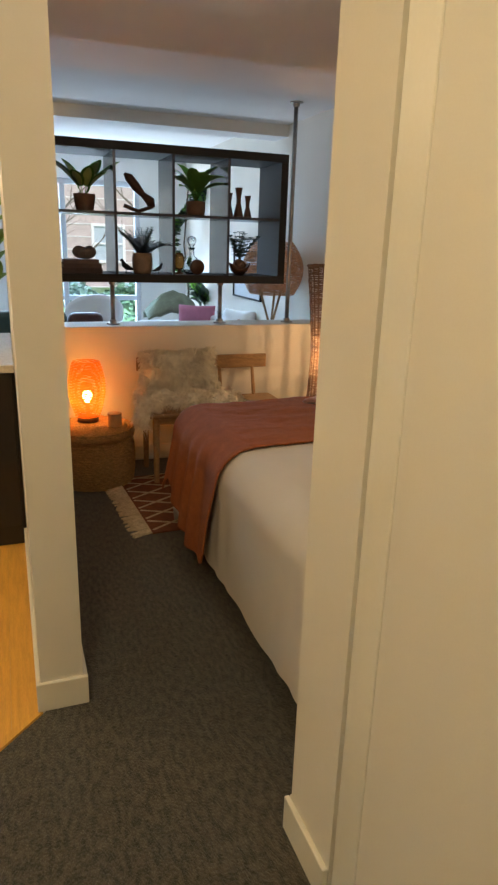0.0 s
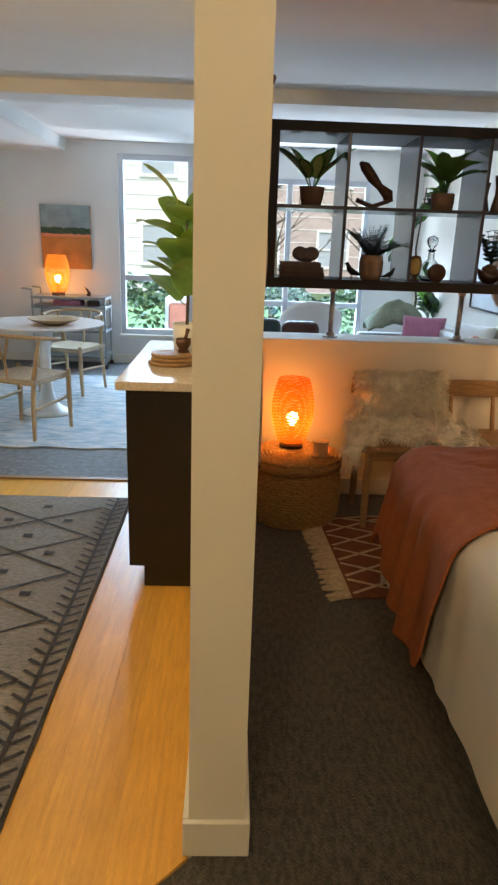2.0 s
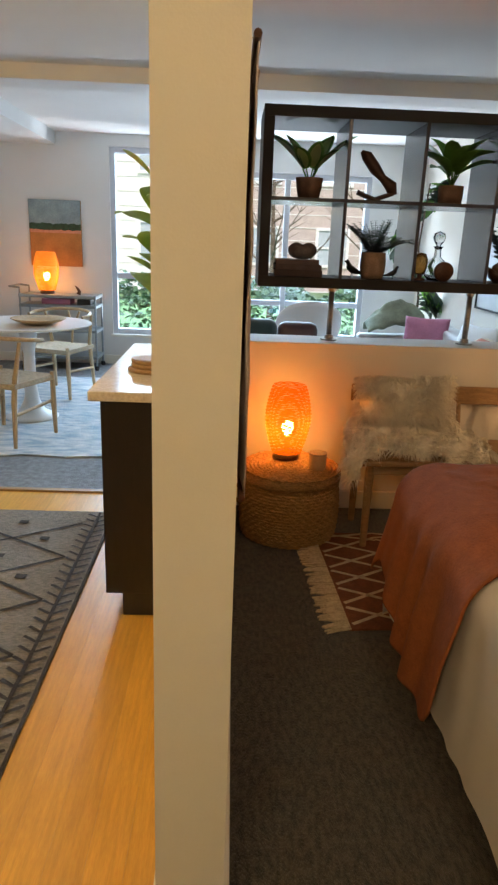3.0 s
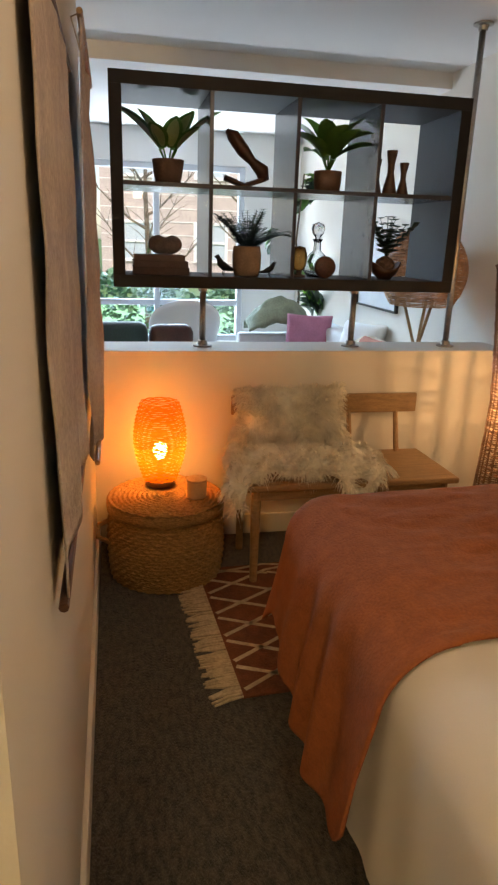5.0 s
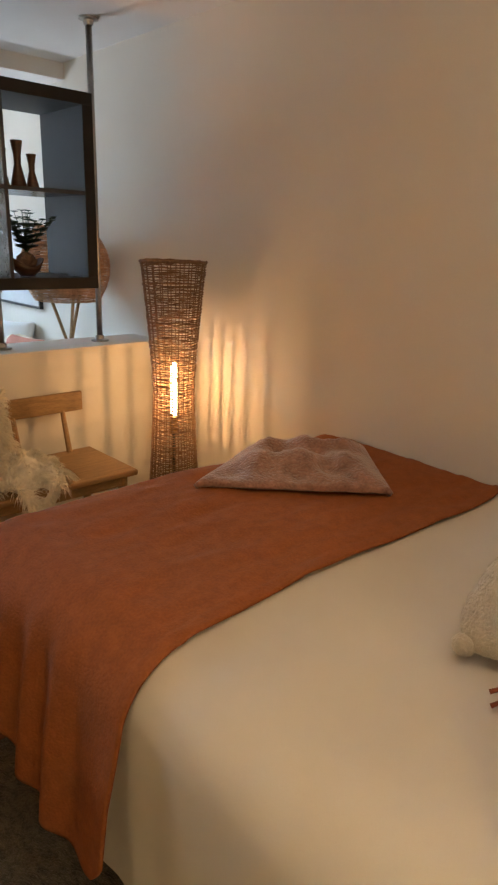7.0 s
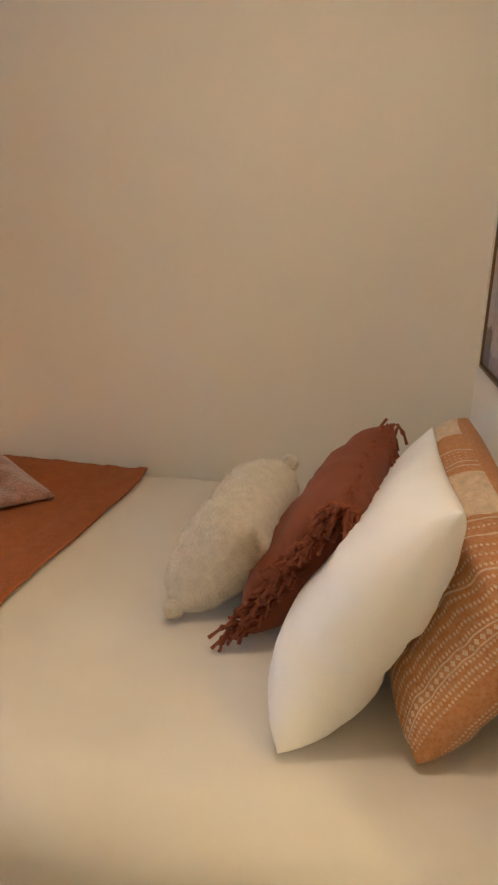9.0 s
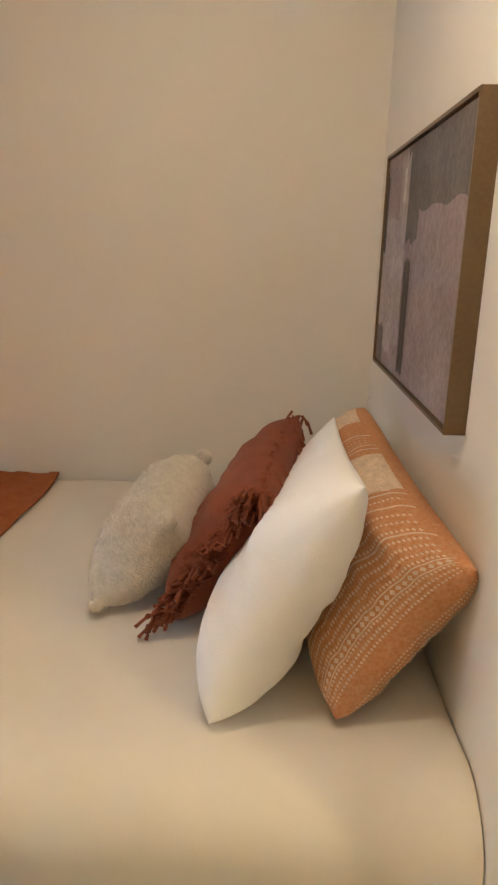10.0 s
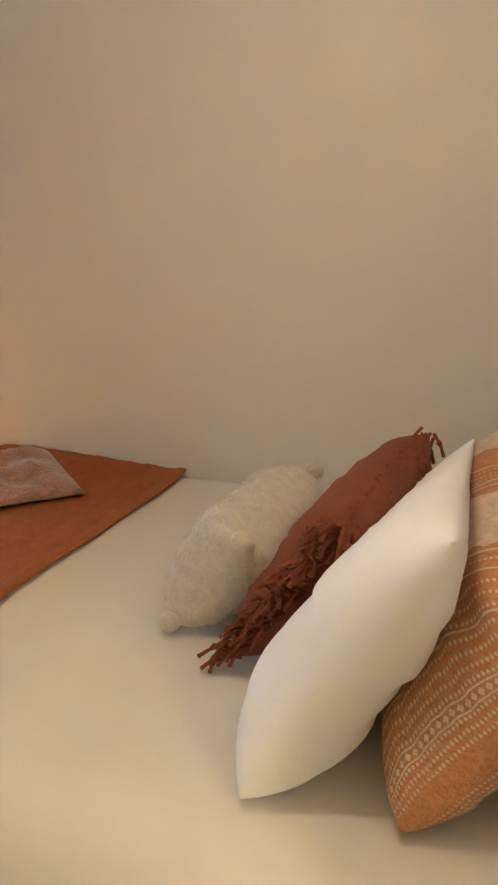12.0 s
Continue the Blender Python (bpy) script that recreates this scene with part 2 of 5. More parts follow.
M_PAVE = mat("concrete_paving", (0.45, 0.44, 0.42), 0.85, vary=0.15, scale=5, bump=0.3)


# ---- mesh tools ----
def box(bm, x0, x1, y0, y1, z0, z1, bevel=0.0):
    r = bmesh.ops.create_cube(bm, size=1, matrix=Matrix.LocRotScale(((x0 + x1) / 2, (y0 + y1) / 2, (z0 + z1) / 2), None, (x1 - x0, y1 - y0, z1 - z0)))
    if bevel:
        es = {e for v in r["verts"] for e in v.link_edges}
        bmesh.ops.bevel(bm, geom=list(es), offset=bevel, segments=2, affect="EDGES", profile=0.5)
    return bm


def lathe(bm, prof, cx=0, cy=0, n=28, z0=0, squash=1.0):
    rings = []
    for r, z in prof:
        rings.append([bm.verts.new((cx + r * math.cos(2 * math.pi * i / n), cy + r * squash * math.sin(2 * math.pi * i / n), z0 + z)) for i in range(n)])
    for a, b in zip(rings, rings[1:]):
        for i in range(n):
            bm.faces.new((a[i], a[(i + 1) % n], b[(i + 1) % n], b[i]))
    if prof[0][0] > 1e-4:
        bm.faces.new(rings[0][::-1])
    if prof[-1][0] > 1e-4:
        bm.faces.new(rings[-1])
    return bm


def tube(bm, pts, radii, n=8, closed=False):
    pts = [Vector(p) for p in pts]
    if not isinstance(radii, (list, tuple)):
        radii = [radii] * len(pts)
    rings = []
    m = len(pts)
    for i, p in enumerate(pts):
        d = (pts[(i + 1) % m] - pts[i - 1]) if closed else (pts[min(i + 1, m - 1)] - pts[max(i - 1, 0)])
        d.normalize()
        up = Vector((0, 0, 1)) if abs(d.z) < 0.9 else Vector((1, 0, 0))
        u = d.cross(up).normalized()
        v = u.cross(d)
        rings.append([bm.verts.new(p + (u * math.cos(2 * math.pi * k / n) + v * math.sin(2 * math.pi * k / n)) * radii[i]) for k in range(n)])
    pairs = list(zip(rings, rings[1:])) + ([(rings[-1], rings[0])] if closed else [])
    for a, b in pairs:
        for k in range(n):
            bm.faces.new((a[k], a[(k + 1) % n], b[(k + 1) % n], b[k]))
    if not closed:
        bm.faces.new(rings[0][::-1])
        bm.faces.new(rings[-1])
    return bm


def ring_pts(cx, cy, z, r, n=24, wob=0.0):
    return [(cx + r * math.cos(2 * math.pi * i / n), cy + r * math.sin(2 * math.pi * i / n), z + random.uniform(-wob, wob)) for i in range(n)]


def sheet(bm, f, nu, nv, thick=0.0):
    """A surface f(u, v), u and v from 0 to 1; with thick it is given a back."""
    g = [[bm.verts.new(f(i / nu, j / nv)) for j in range(nv + 1)] for i in range(nu + 1)]
    for i in range(nu):
        for j in range(nv):
            bm.faces.new((g[i][j], g[i + 1][j], g[i + 1][j + 1], g[i][j + 1]))
    if thick:
        bmesh.ops.recalc_face_normals(bm, faces=bm.faces)
        bmesh.ops.solidify(bm, geom=bm.faces[:], thickness=thick)
    return bm


def poly(bm, pts, z0, z1):
    a = [bm.verts.new((x, y, z0)) for x, y in pts]
    b = [bm.verts.new((x, y, z1)) for x, y in pts]
    n = len(pts)
    bm.faces.new(a[::-1])
    bm.faces.new(b)
    for i in range(n):
        bm.faces.new((a[i], a[(i + 1) % n], b[(i + 1) % n], b[i]))
    return bm


def finish(name, bm, material, smooth=False):
    bmesh.ops.recalc_face_normals(bm, faces=bm.faces)
    me = bpy.data.meshes.new(name)
    bm.to_mesh(me)
    bm.free()
    me.materials.append(material)
    if smooth:
        me.polygons.foreach_set("use_smooth", [True] * len(me.polygons))
    return me


def part(name, bm, material, parent=None, label="", smooth=False):
    ob = new(name, finish(name, bm, material, smooth))
    if parent:
        ob.parent = parent
    if label:
        ob["label"] = label
    return ob


def thing(name, label, category, at=(0, 0, 0), group="", turn=0):
    e = new(name)
    e.empty_display_size = 0.05
    e.matrix_world = pose(*at, 0, 0, turn)
    return tagged(e, label, category, group)


def solid(name, bm, material, label, category, smooth=False, kind="", group=""):
    return tagged(part(name, bm, material, None, "", smooth), label, category, group, kind)


B = bmesh.new

# ---- structure ----
EAST, SOUTH, CEIL, NORTH = 2.28, 1.60, 2.33, 8.70
PX0, PX1, PY0 = 0.112, 0.242, 2.255


def wall(name, label, m, *boxes):
    bm = B()
    for b in boxes:
        box(bm, *b)
    return solid(name, bm, m, label, "wall", kind="structure")


wall("wall_east", "smooth cream painted bedroom and living room wall", M_WALL, (EAST, EAST + 0.15, 1.3, NORTH + 0.15, -0.05, 2.5))
wall("wall_south", "smooth cream painted wall behind the bed head", M_WALL, (0.68, EAST, 1.394, SOUTH, -0.05, CEIL))
wall("wall_partition", "cream painted partition wall between kitchen and bedroom", M_WALL, (PX0, PX1, PY0, 4.62, -0.05, CEIL))
wall("wall_half", "cream painted half-height wall below the hanging shelf", M_WALL, (PX0, EAST, 4.62, 4.90, -0.05, 0.902))
wall("wall_west", "plain pale painted outer wall", M_WALLN, (-2.75, -2.6, -1.4, NORTH + 0.15, -0.05, 2.5))
wall("wall_hall_end", "plain cream painted hall end wall", M_WALL, (-2.6, 0.95, -1.4, -1.25, -0.05, CEIL))
wall("wall_hall_back", "plain cream painted wall behind the closet door", M_WALL, (0.742, 0.95, -1.25, 1.392, -0.05, CEIL))
W1 = (-1.10, -0.28, 0.34, 2.29)
W2 = (0.12, 1.70, 0.34, 2.10)
wall("wall_north", "pale painted living room wall with tall windows", M_WALLN,
     (-2.6, W1[0], NORTH, NORTH + 0.15, -0.05, 2.5), (W1[1], W2[0], NORTH, NORTH + 0.15, -0.05, 2.5), (W2[1], EAST, NORTH, NORTH + 0.15, -0.05, 2.5),
     (W1[0], W1[1], NORTH, NORTH + 0.15, -0.05, W1[2]), (W1[0], W1[1], NORTH, NORTH + 0.15, W1[3], 2.5),
     (W2[0], W2[1], NORTH, NORTH + 0.15, -0.05, W2[2]), (W2[0], W2[1], NORTH, NORTH + 0.15, W2[3], 2.5))
bm = B()
box(bm, -2.75, EAST + 0.15, -1.4, 5.57, CEIL, CEIL + 0.12)
solid("ceiling", bm, M_CEIL, "plain matt white painted ceiling", "ceiling", kind="structure")
bm = B()
box(bm, -2.75, EAST + 0.15, 5.82, NORTH + 0.15, 2.41, 2.52)
solid("ceiling", bm, M_CEIL, "plain matt white living room ceiling", "ceiling", kind="structure")
bm = B()
box(bm, -2.6, EAST, 5.57, 5.82, 2.245, 2.45)
solid("ceiling_beam", bm, M_CEIL, "cream painted dropped beam across the ceiling", "ceiling beam", kind="structure")
bm = B()
box(bm, -2.6, -1.65, 5.82, NORTH, 2.285, 2.41)
solid("ceiling_soffit", bm, M_WALLN, "pale boxed soffit along the living room ceiling", "ceiling soffit", kind="structure")

bm = B()
box(bm, -2.75, EAST + 0.15, -1.4, NORTH + 0.15, -0.12, -0.022)
solid("floor", bm, M_PAVE, "concrete floor slab below the coverings", "floor", kind="structure")
bm = B()
poly(bm, [(0.12, 2.24), (0.12, 4.62), (EAST, 4.62), (EAST, SOUTH), (0.74, SOUTH), (0.74, -1.25), (-2.6, -1.25), (-2.6, -0.48)], -0.02, 0.0)
solid("floor_carpet", bm, M_CARPET, "dark grey looped carpet in bedroom and hall", "carpet", kind="structure")
bm = B()
box(bm, -2.6, EAST, 4.76, NORTH, -0.02, 0.0)
solid("floor_carpet", bm, M_CARPET2, "mid grey carpet in the living room", "carpet", kind="structure")
bm = B()
poly(bm, [(0.112, 2.235), (-2.6, -0.477), (-2.6, -0.437), (0.072, 2.235)], -0.02, 0.006)
solid("trim", bm, M_WOODFLOOR, "bevelled wooden edge strip between boards and carpet", "trim", kind="structure")
bm = B()
box(bm, -2.6, PX0, 4.735, 4.775, -0.02, 0.009, 0.003)
solid("trim", bm, M_OAK, "wooden threshold strip before the living room carpet", "trim", kind="structure")


def baseboard(label, *b):
    bm = B()
    box(bm, *b, 0.003)
    solid("baseboard", bm, M_TRIM, label, "baseboard", kind="structure")


baseboard("cream painted baseboard round the partition end", PX0 - 0.014, PX1 + 0.014, PY0 - 0.014, PY0 + 0.0, 0, 0.1)
baseboard("cream painted baseboard along the partition", PX1, PX1 + 0.014, PY0 + 0.001, 4.619, 0, 0.1)
baseboard("cream painted baseboard on the partition's kitchen side", PX0 - 0.014, PX0, PY0 + 0.001, 3.46, 0, 0.1)
baseboard("cream painted baseboard at the wall corner", 0.666, 0.68, 1.396, SOUTH + 0.014, 0, 0.1)
baseboard("cream painted baseboard behind the bed", 0.681, EAST, SOUTH, SOUTH + 0.014, 0, 0.1)
baseboard("cream painted baseboard below the half wall", PX1 + 0.015, EAST - 0.015, 4.606, 4.62, 0, 0.1)
baseboard("cream painted baseboard on the bedroom side wall", EAST - 0.014, EAST, SOUTH + 0.015, 4.62, 0, 0.1)
baseboard("pale painted baseboard under the windows", -2.6, EAST, NORTH - 0.014, NORTH, 0, 0.1)

# closet door and its casing along the hall
door = thing("door_1", "flat cream painted closet door beside the hall", "door")
door["kind"] = "structure"
bm = B()
box(bm, 0.6868, 0.732, 0.296, 1.2985, 0.012, 2.10, 0.001)
part("door_panel", bm, M_WALL, door)
for y0, y1 in ((0.20, 0.294), (1.299, 1.386)):
    bm = B()
    box(bm, 0.684, 0.74, y0, y1, 0.0, 2.10, 0.003)
    part("casing", bm, M_TRIM, door)
bm = B()
box(bm, 0.684, 0.74, 0.20, 1.386, 2.105, CEIL, 0.003)
part("header", bm, M_WALL, door)
wall("wall_hall_side", "plain cream painted hall side wall", M_WALL, (0.684, 0.739, -1.25, 0.199, 0, CEIL))


def window(name, label, w, bars_v, bars_h):
    e = thing(name, label, "window")
    e["kind"] = "structure"
    x0, x1, z0, z1 = w
    bm = B()
    for b in ((x0, x0 + 0.055, z0, z1), (x1 - 0.055, x1, z0, z1), (x0 + 0.055, x1 - 0.055, z0, z0 + 0.06), (x0 + 0.055, x1 - 0.055, z1 - 0.06, z1)):
        box(bm, b[0], b[1], NORTH + 0.03, NORTH + 0.11, b[2], b[3], 0.004)
    part("window_frame", bm, M_FRAMEW, e)
    for x in bars_v:
        bm = B()
        box(bm, x - 0.03, x + 0.03, NORTH + 0.035, NORTH + 0.105, z0 + 0.06, z1 - 0.06, 0.004)
        part("mullion", bm, M_FRAMEW, e)
    for z, xa, xb in bars_h:
        bm = B()
        box(bm, xa, xb, NORTH + 0.04, NORTH + 0.10, z - 0.03, z + 0.03, 0.004)
        part("transom", bm, M_FRAMEW, e)
    bm = B()
    box(bm, x0 - 0.02, x1 + 0.02, NORTH - 0.03, NORTH + 0.028, z0 - 0.03, z0 - 0.001, 0.004)
    part("window_sill", bm, M_TRIM, e)
    bm = B()
    box(bm, x0 + 0.05, x1 - 0.05, NORTH + 0.068, NORTH + 0.074, z0 + 0.05, z1 - 0.05)
    p = part("pane", bm, M_GLASS, e)
    p.visible_shadow = False


window("window_1", "tall window with a low transom and pale frame", W1, [], [(0.98, W1[0] + 0.05, W1[1] - 0.05)])
window("window_2", "wide living room window with a central mullion", W2, [0.80], [(0.74, W2[0] + 0.05, 0.77), (0.74, 0.83, W2[1] - 0.05)])

# ---- hanging shelf and poles ----
SX, SY, SZ0, SZ1, SD = 0.35, 4.50, 1.184, 1.975, 0.39
MID = 1.583
shelf = thing("hanging_shelf", "black-brown open cube shelf unit raised on steel pipes", "shelf unit", (SX + 0.745, SY + SD / 2, SZ0))


def shelf_part(name, m, *b):
    bm = B()
    x, y, z = SX + 0.745, SY + SD / 2, SZ0
    box(bm, b[0] - x, b[1] - x, b[2] - y, b[3] - y, b[4] - z, b[5] - z, 0.0015)
    return part(name, bm, m, shelf)


FT = 0.048
shelf_part("top_board", M_BLACKW, SX, SX + 1.49, SY, SY + SD, SZ1 - FT, SZ1)
shelf_part("bottom_board", M_BLACKW, SX, SX + 1.49, SY, SY + SD, SZ0, SZ0 + FT)
shelf_part("side_board", M_BLACKW, SX, SX + FT, SY, SY + SD, SZ0 + FT, SZ1 - FT)
shelf_part("side_board", M_BLACKW, SX + 1.49 - FT, SX + 1.49, SY, SY + SD, SZ0 + FT, SZ1 - FT)
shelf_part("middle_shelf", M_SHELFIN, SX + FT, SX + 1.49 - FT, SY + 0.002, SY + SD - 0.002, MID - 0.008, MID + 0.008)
for i in range(3):
    x = SX + 0.745 + (i - 1) * 0.3515
    for z0, z1 in ((SZ0 + FT, MID - 0.008), (MID + 0.008, SZ1 - FT)):
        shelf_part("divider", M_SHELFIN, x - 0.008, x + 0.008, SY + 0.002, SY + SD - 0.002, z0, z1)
CELLX = [SX + FT + 0.17, SX + 0.745 - 0.176, SX + 0.745 + 0.176, SX + 1.49 - FT - 0.17]
TOPZ, LOWZ = MID + 0.0085, SZ0 + FT + 0.0005


def pipe(x, y, z0, z1, label):
    e = thing("pipe_post", label, "pipe post", (x, y, z0), "steel pipe posts of the shelf")
    h = z1 - z0
    bm = B()
    lathe(bm, [(0.0145, 0.006), (0.0145, h - 0.006)], n=16)
    part("pipe", bm, M_STEEL, e, smooth=True)
    for a, b in ((0, 1), (h, -1)):
        bm = B()
        lathe(bm, [(0.044, a), (0.044, a + b * 0.007), (0.024, a + b * 0.010), (0.021, a + b * 0.028), (0.016, a + b * 0.03)], n=20)
        part("flange", bm, M_STEEL, e, "round screwed pipe flange")


pipe(0.749, 4.76, 0.902, SZ0, "short galvanised steel pipe between half wall and shelf")
pipe(1.479, 4.76, 0.902, SZ0, "short galvanised steel pipe between half wall and shelf")
pipe(1.985, 4.76, 0.902, CEIL, "tall galvanised steel pipe from half wall to ceiling")


# ---- plants and shelf ornaments ----
def leaf(bm, base, az, elev, length, width, curl=0.6, n=6, fold=0.2):
    """One bent leaf blade that starts at base."""
    p = Vector(base)
    d = Vector((math.cos(az), math.sin(az), 0))
    side = Vector((-math.sin(az), math.cos(az), 0))
    prev = None
    e = elev
    for i in range(n + 1):
        t = i / n
        w = width * (math.sin(math.pi * min(t * 0.94 + 0.05, 1)) ** 0.7)
        tan = d * math.cos(e) + Vector((0, 0, 1)) * math.sin(e)
        nor = side.cross(tan) * -1
        row = [bm.verts.new(p + side * w * 0.5 + nor * w * fold), bm.verts.new(p), bm.verts.new(p - side * w * 0.5 + nor * w * fold)]
        if prev:
            bm.faces.new((prev[0], prev[1], row[1], row[0]))
            bm.faces.new((prev[1], prev[2], row[2], row[1]))
        prev = row
        p = p + tan * length / n
        e -= curl / n * 2
    return bm


def pot(e, prof, m, soil_z, soil_r):
    bm = B()
    lathe(bm, prof)
    part("pot", bm, m, e, smooth=True)
    bm = B()
    lathe(bm, [(0.0, soil_z - 0.012), (soil_r, soil_z - 0.01), (soil_r * 0.7, soil_z), (0.0, soil_z + 0.004)], n=16)
    part("soil", bm, M_SOIL, e)


def cup(r0, r1, h, t=0.006):
    return [(0.0001, 0), (r0, 0), ((r0 + r1) * 0.52, h * 0.5), (r1, h), (r1 - t, h), ((r0 + r1) * 0.5 - t, h * 0.5), (r0 - t, 0.012), (0.0001, 0.012)]


# striped broad-leaved plant
e = thing("potted_plant", "broad variegated leaves in a brown clay pot", "potted plant", (CELLX[0] + 0.015, 4.64, TOPZ))
pot(e, cup(0.05, 0.066, 0.095), M_TERRA, 0.085, 0.058)
for az, el, ln, w in ((3.2, 0.85, 0.27, 0.14), (0.0, 0.85, 0.28, 0.145), (2.6, 1.15, 0.22, 0.12), (0.65, 1.15, 0.23, 0.125), (-1.3, 1.2, 0.15, 0.085), (4.1, 0.85, 0.15, 0.08), (-0.5, 0.8, 0.16, 0.085)):
    bm = B()
    s = Vector((math.cos(az) * 0.010, math.sin(az) * 0.010, 0.085))
    mid = s + Vector((math.cos(az) * 0.026, math.sin(az) * 0.026, 0.05))
    tube(bm, [s, (s + mid) / 2, mid], 0.0035, 6)
    part("stem", bm, M_LEAF, e)
    bm = B()
    leaf(bm, mid, az, el, ln * 0.85, w, 0.18, 8, 0.12)
    blade = part("leaf", bm, M_LEAF, e, "broad leaf with a dark margin", smooth=True)
    for lift in (0.0012, -0.0012):
        bm = B()
        tip = Vector((math.cos(az) * math.cos(el), math.sin(az) * math.cos(el), math.sin(el)))
        up = Vector((-math.cos(az) * math.sin(el), -math.sin(az) * math.sin(el), math.cos(el)))
        leaf(bm, mid + tip * ln * 0.05 + up * lift, az, el, ln * 0.72, w * 0.62, 0.17, 8, 0.12)
        part("pale_centre", bm, M_LEAFV, blade, "cream-green leaf centre", smooth=True)

# carved sculpture: a flat foot and an upright curved blade
e = thing("wood_sculpture", "dark curved abstract wooden sculpture with a slanted blade", "sculpture", (CELLX[1] - 0.01, 4.66, TOPZ))
bm = B()
sheet(bm, lambda u, v: (-0.085 + 0.17 * u, -0.03 + 0.06 * v, 0.012 + 0.03 * abs(u - 0.5) * 2 + 0.012 * math.sin(v * 3.1)), 14, 6, 0.012)
part("foot", bm, M_WALNUT, e, smooth=True)
bm = B()
tube(bm, [(0.085, 0, 0.035), (0.075, 0, 0.075), (0.03, 0, 0.11), (-0.01, 0, 0.15), (-0.055, 0, 0.205), (-0.082, 0, 0.225)], [0.022, 0.030, 0.018, 0.028, 0.027, 0.008], 10)
part("blade", bm, M_WALNUT, e, smooth=True)

# green-leaved plant
e = thing("potted_plant", "bushy green leaves in a tan clay pot", "potted plant", (CELLX[2] + 0.0, 4.64, TOPZ))
pot(e, cup(0.054, 0.06, 0.085), M_TERRA, 0.078, 0.052)
for k in range(15):
    az = k * 2.4
    bm = B()
    el = 1.35 - 0.11 * (k % 7)
    s = Vector((0, 0, 0.075))
    mid = s + Vector((math.cos(az) * 0.03, math.sin(az) * 0.03, 0.04 + 0.055 * random.random()))
    tube(bm, [s, mid], 0.003, 5)
    part("stem", bm, M_LEAF, e)
    bm = B()
    leaf(bm, mid, az, el * 0.85, 0.15 + 0.05 * random.random(), 0.085, 0.35)
    part("leaf", bm, M_LEAF, e, smooth=True)

# three turned vases
for dx, dy, h, r in ((-0.085, 0.02, 0.15, 0.024), (-0.04, -0.03, 0.18, 0.028), (0.025, -0.02, 0.135, 0.024)):
    bm = B()
    lathe(bm, [(0.0001, 0), (r * 1.15, 0), (r * 1.1, h * 0.08), (r * 0.5, h * 0.5), (r * 0.55, h * 0.7), (r * 0.85, h * 0.97), (r * 0.85, h), (r * 0.7, h), (r * 0.4, h * 0.7), (0.0001, h * 0.66)], n=20)
    ob = solid("turned_vase", bm, M_WALNUT, "slim waisted dark turned-wood vase on the shelf", "vase", True, group="turned wooden vases")
    ob.location = (CELLX[3] - 0.035 + dx, 4.64 + dy, TOPZ)

# books and heart stone
bz = LOWZ
for i, (w, d, h) in enumerate(((0.235, 0.17, 0.030), (0.225, 0.165, 0.026), (0.21, 0.16, 0.024))):
    e = thing("book", "closed cloth-bound book in a low stack", "book", (CELLX[0] - 0.02 - 0.004 * i, 4.64, bz), "stacked books", (-1.5, 2, 0.5)[i])
    bm = B()
    for z0, z1 in ((0, 0.003), (h - 0.003, h)):
        box(bm, -w / 2, w / 2, -d / 2, d / 2, z0, z1, 0.001)
    box(bm, -w / 2, w / 2, -d / 2 - 0.002, -d / 2 + 0.002, 0.0005, h - 0.0005, 0.001)
    part("cover", bm, M_BOOK, e)
    bm = B()
    box(bm, -w / 2 + 0.005, w / 2 - 0.005, -d / 2 + 0.002, d / 2 - 0.005, 0.003, h - 0.003)
    part("pages", bm, M_PAGE, e)
    bz += h
bm = B()
bmesh.ops.create_uvsphere(bm, u_segments=28, v_segments=16, radius=1)
for v in bm.verts:
    x, y, z = v.co
    dip = 0.3 * math.exp(-(x / 0.28) ** 2) * max(z, 0)
    v.co = (x * 0.072, y * 0.045 , (z * (0.95 + 0.12 * abs(x)) - dip) * 0.043 + 0.042)
ob = solid("heart_stone", bm, M_STONE, "smooth grey-brown heart-shaped stone resting on books", "stone ornament", True)
ob.location = (CELLX[0] + 0.0, 4.63, bz)

# fern
e = thing("potted_plant", "dark feathery fern in a pale clay pot", "potted plant", (CELLX[1] + 0.005, 4.64, LOWZ))
pot(e, [(0.0001, 0), (0.052, 0), (0.062, 0.03), (0.064, 0.09), (0.058, 0.125), (0.050, 0.125), (0.055, 0.09), (0.05, 0.02), (0.0001, 0.018)], M_POTL, 0.112, 0.048)
for k in range(60):
    az, el = k * 2.39996, 0.65 + 0.85 * ((k * 0.618) % 1)
    ln = 0.13 + 0.06 * random.random()
    p = Vector((math.cos(az) * 0.02, math.sin(az) * 0.02, 0.112))
    pts = []
    for i in range(7):
        pts.append(p.copy())
        p = p + Vector((math.cos(az) * math.cos(el), math.sin(az) * math.cos(el), math.sin(el))) * ln / 6
        el -= 0.09
    bm = B()
    tube(bm, pts, 0.0012, 4)
    for i in range(1, 7):
        for sgn in (1, -1):
            for o in (0, 0.5):
                b = pts[i] if o == 0 else (pts[i] + pts[i - 1]) / 2
                leaf(bm, b, az + sgn * 1.0, 0.25, 0.046 - 0.004 * i, 0.019, 0.2, 2, 0)
    part("frond", bm, M_LEAFD, e)
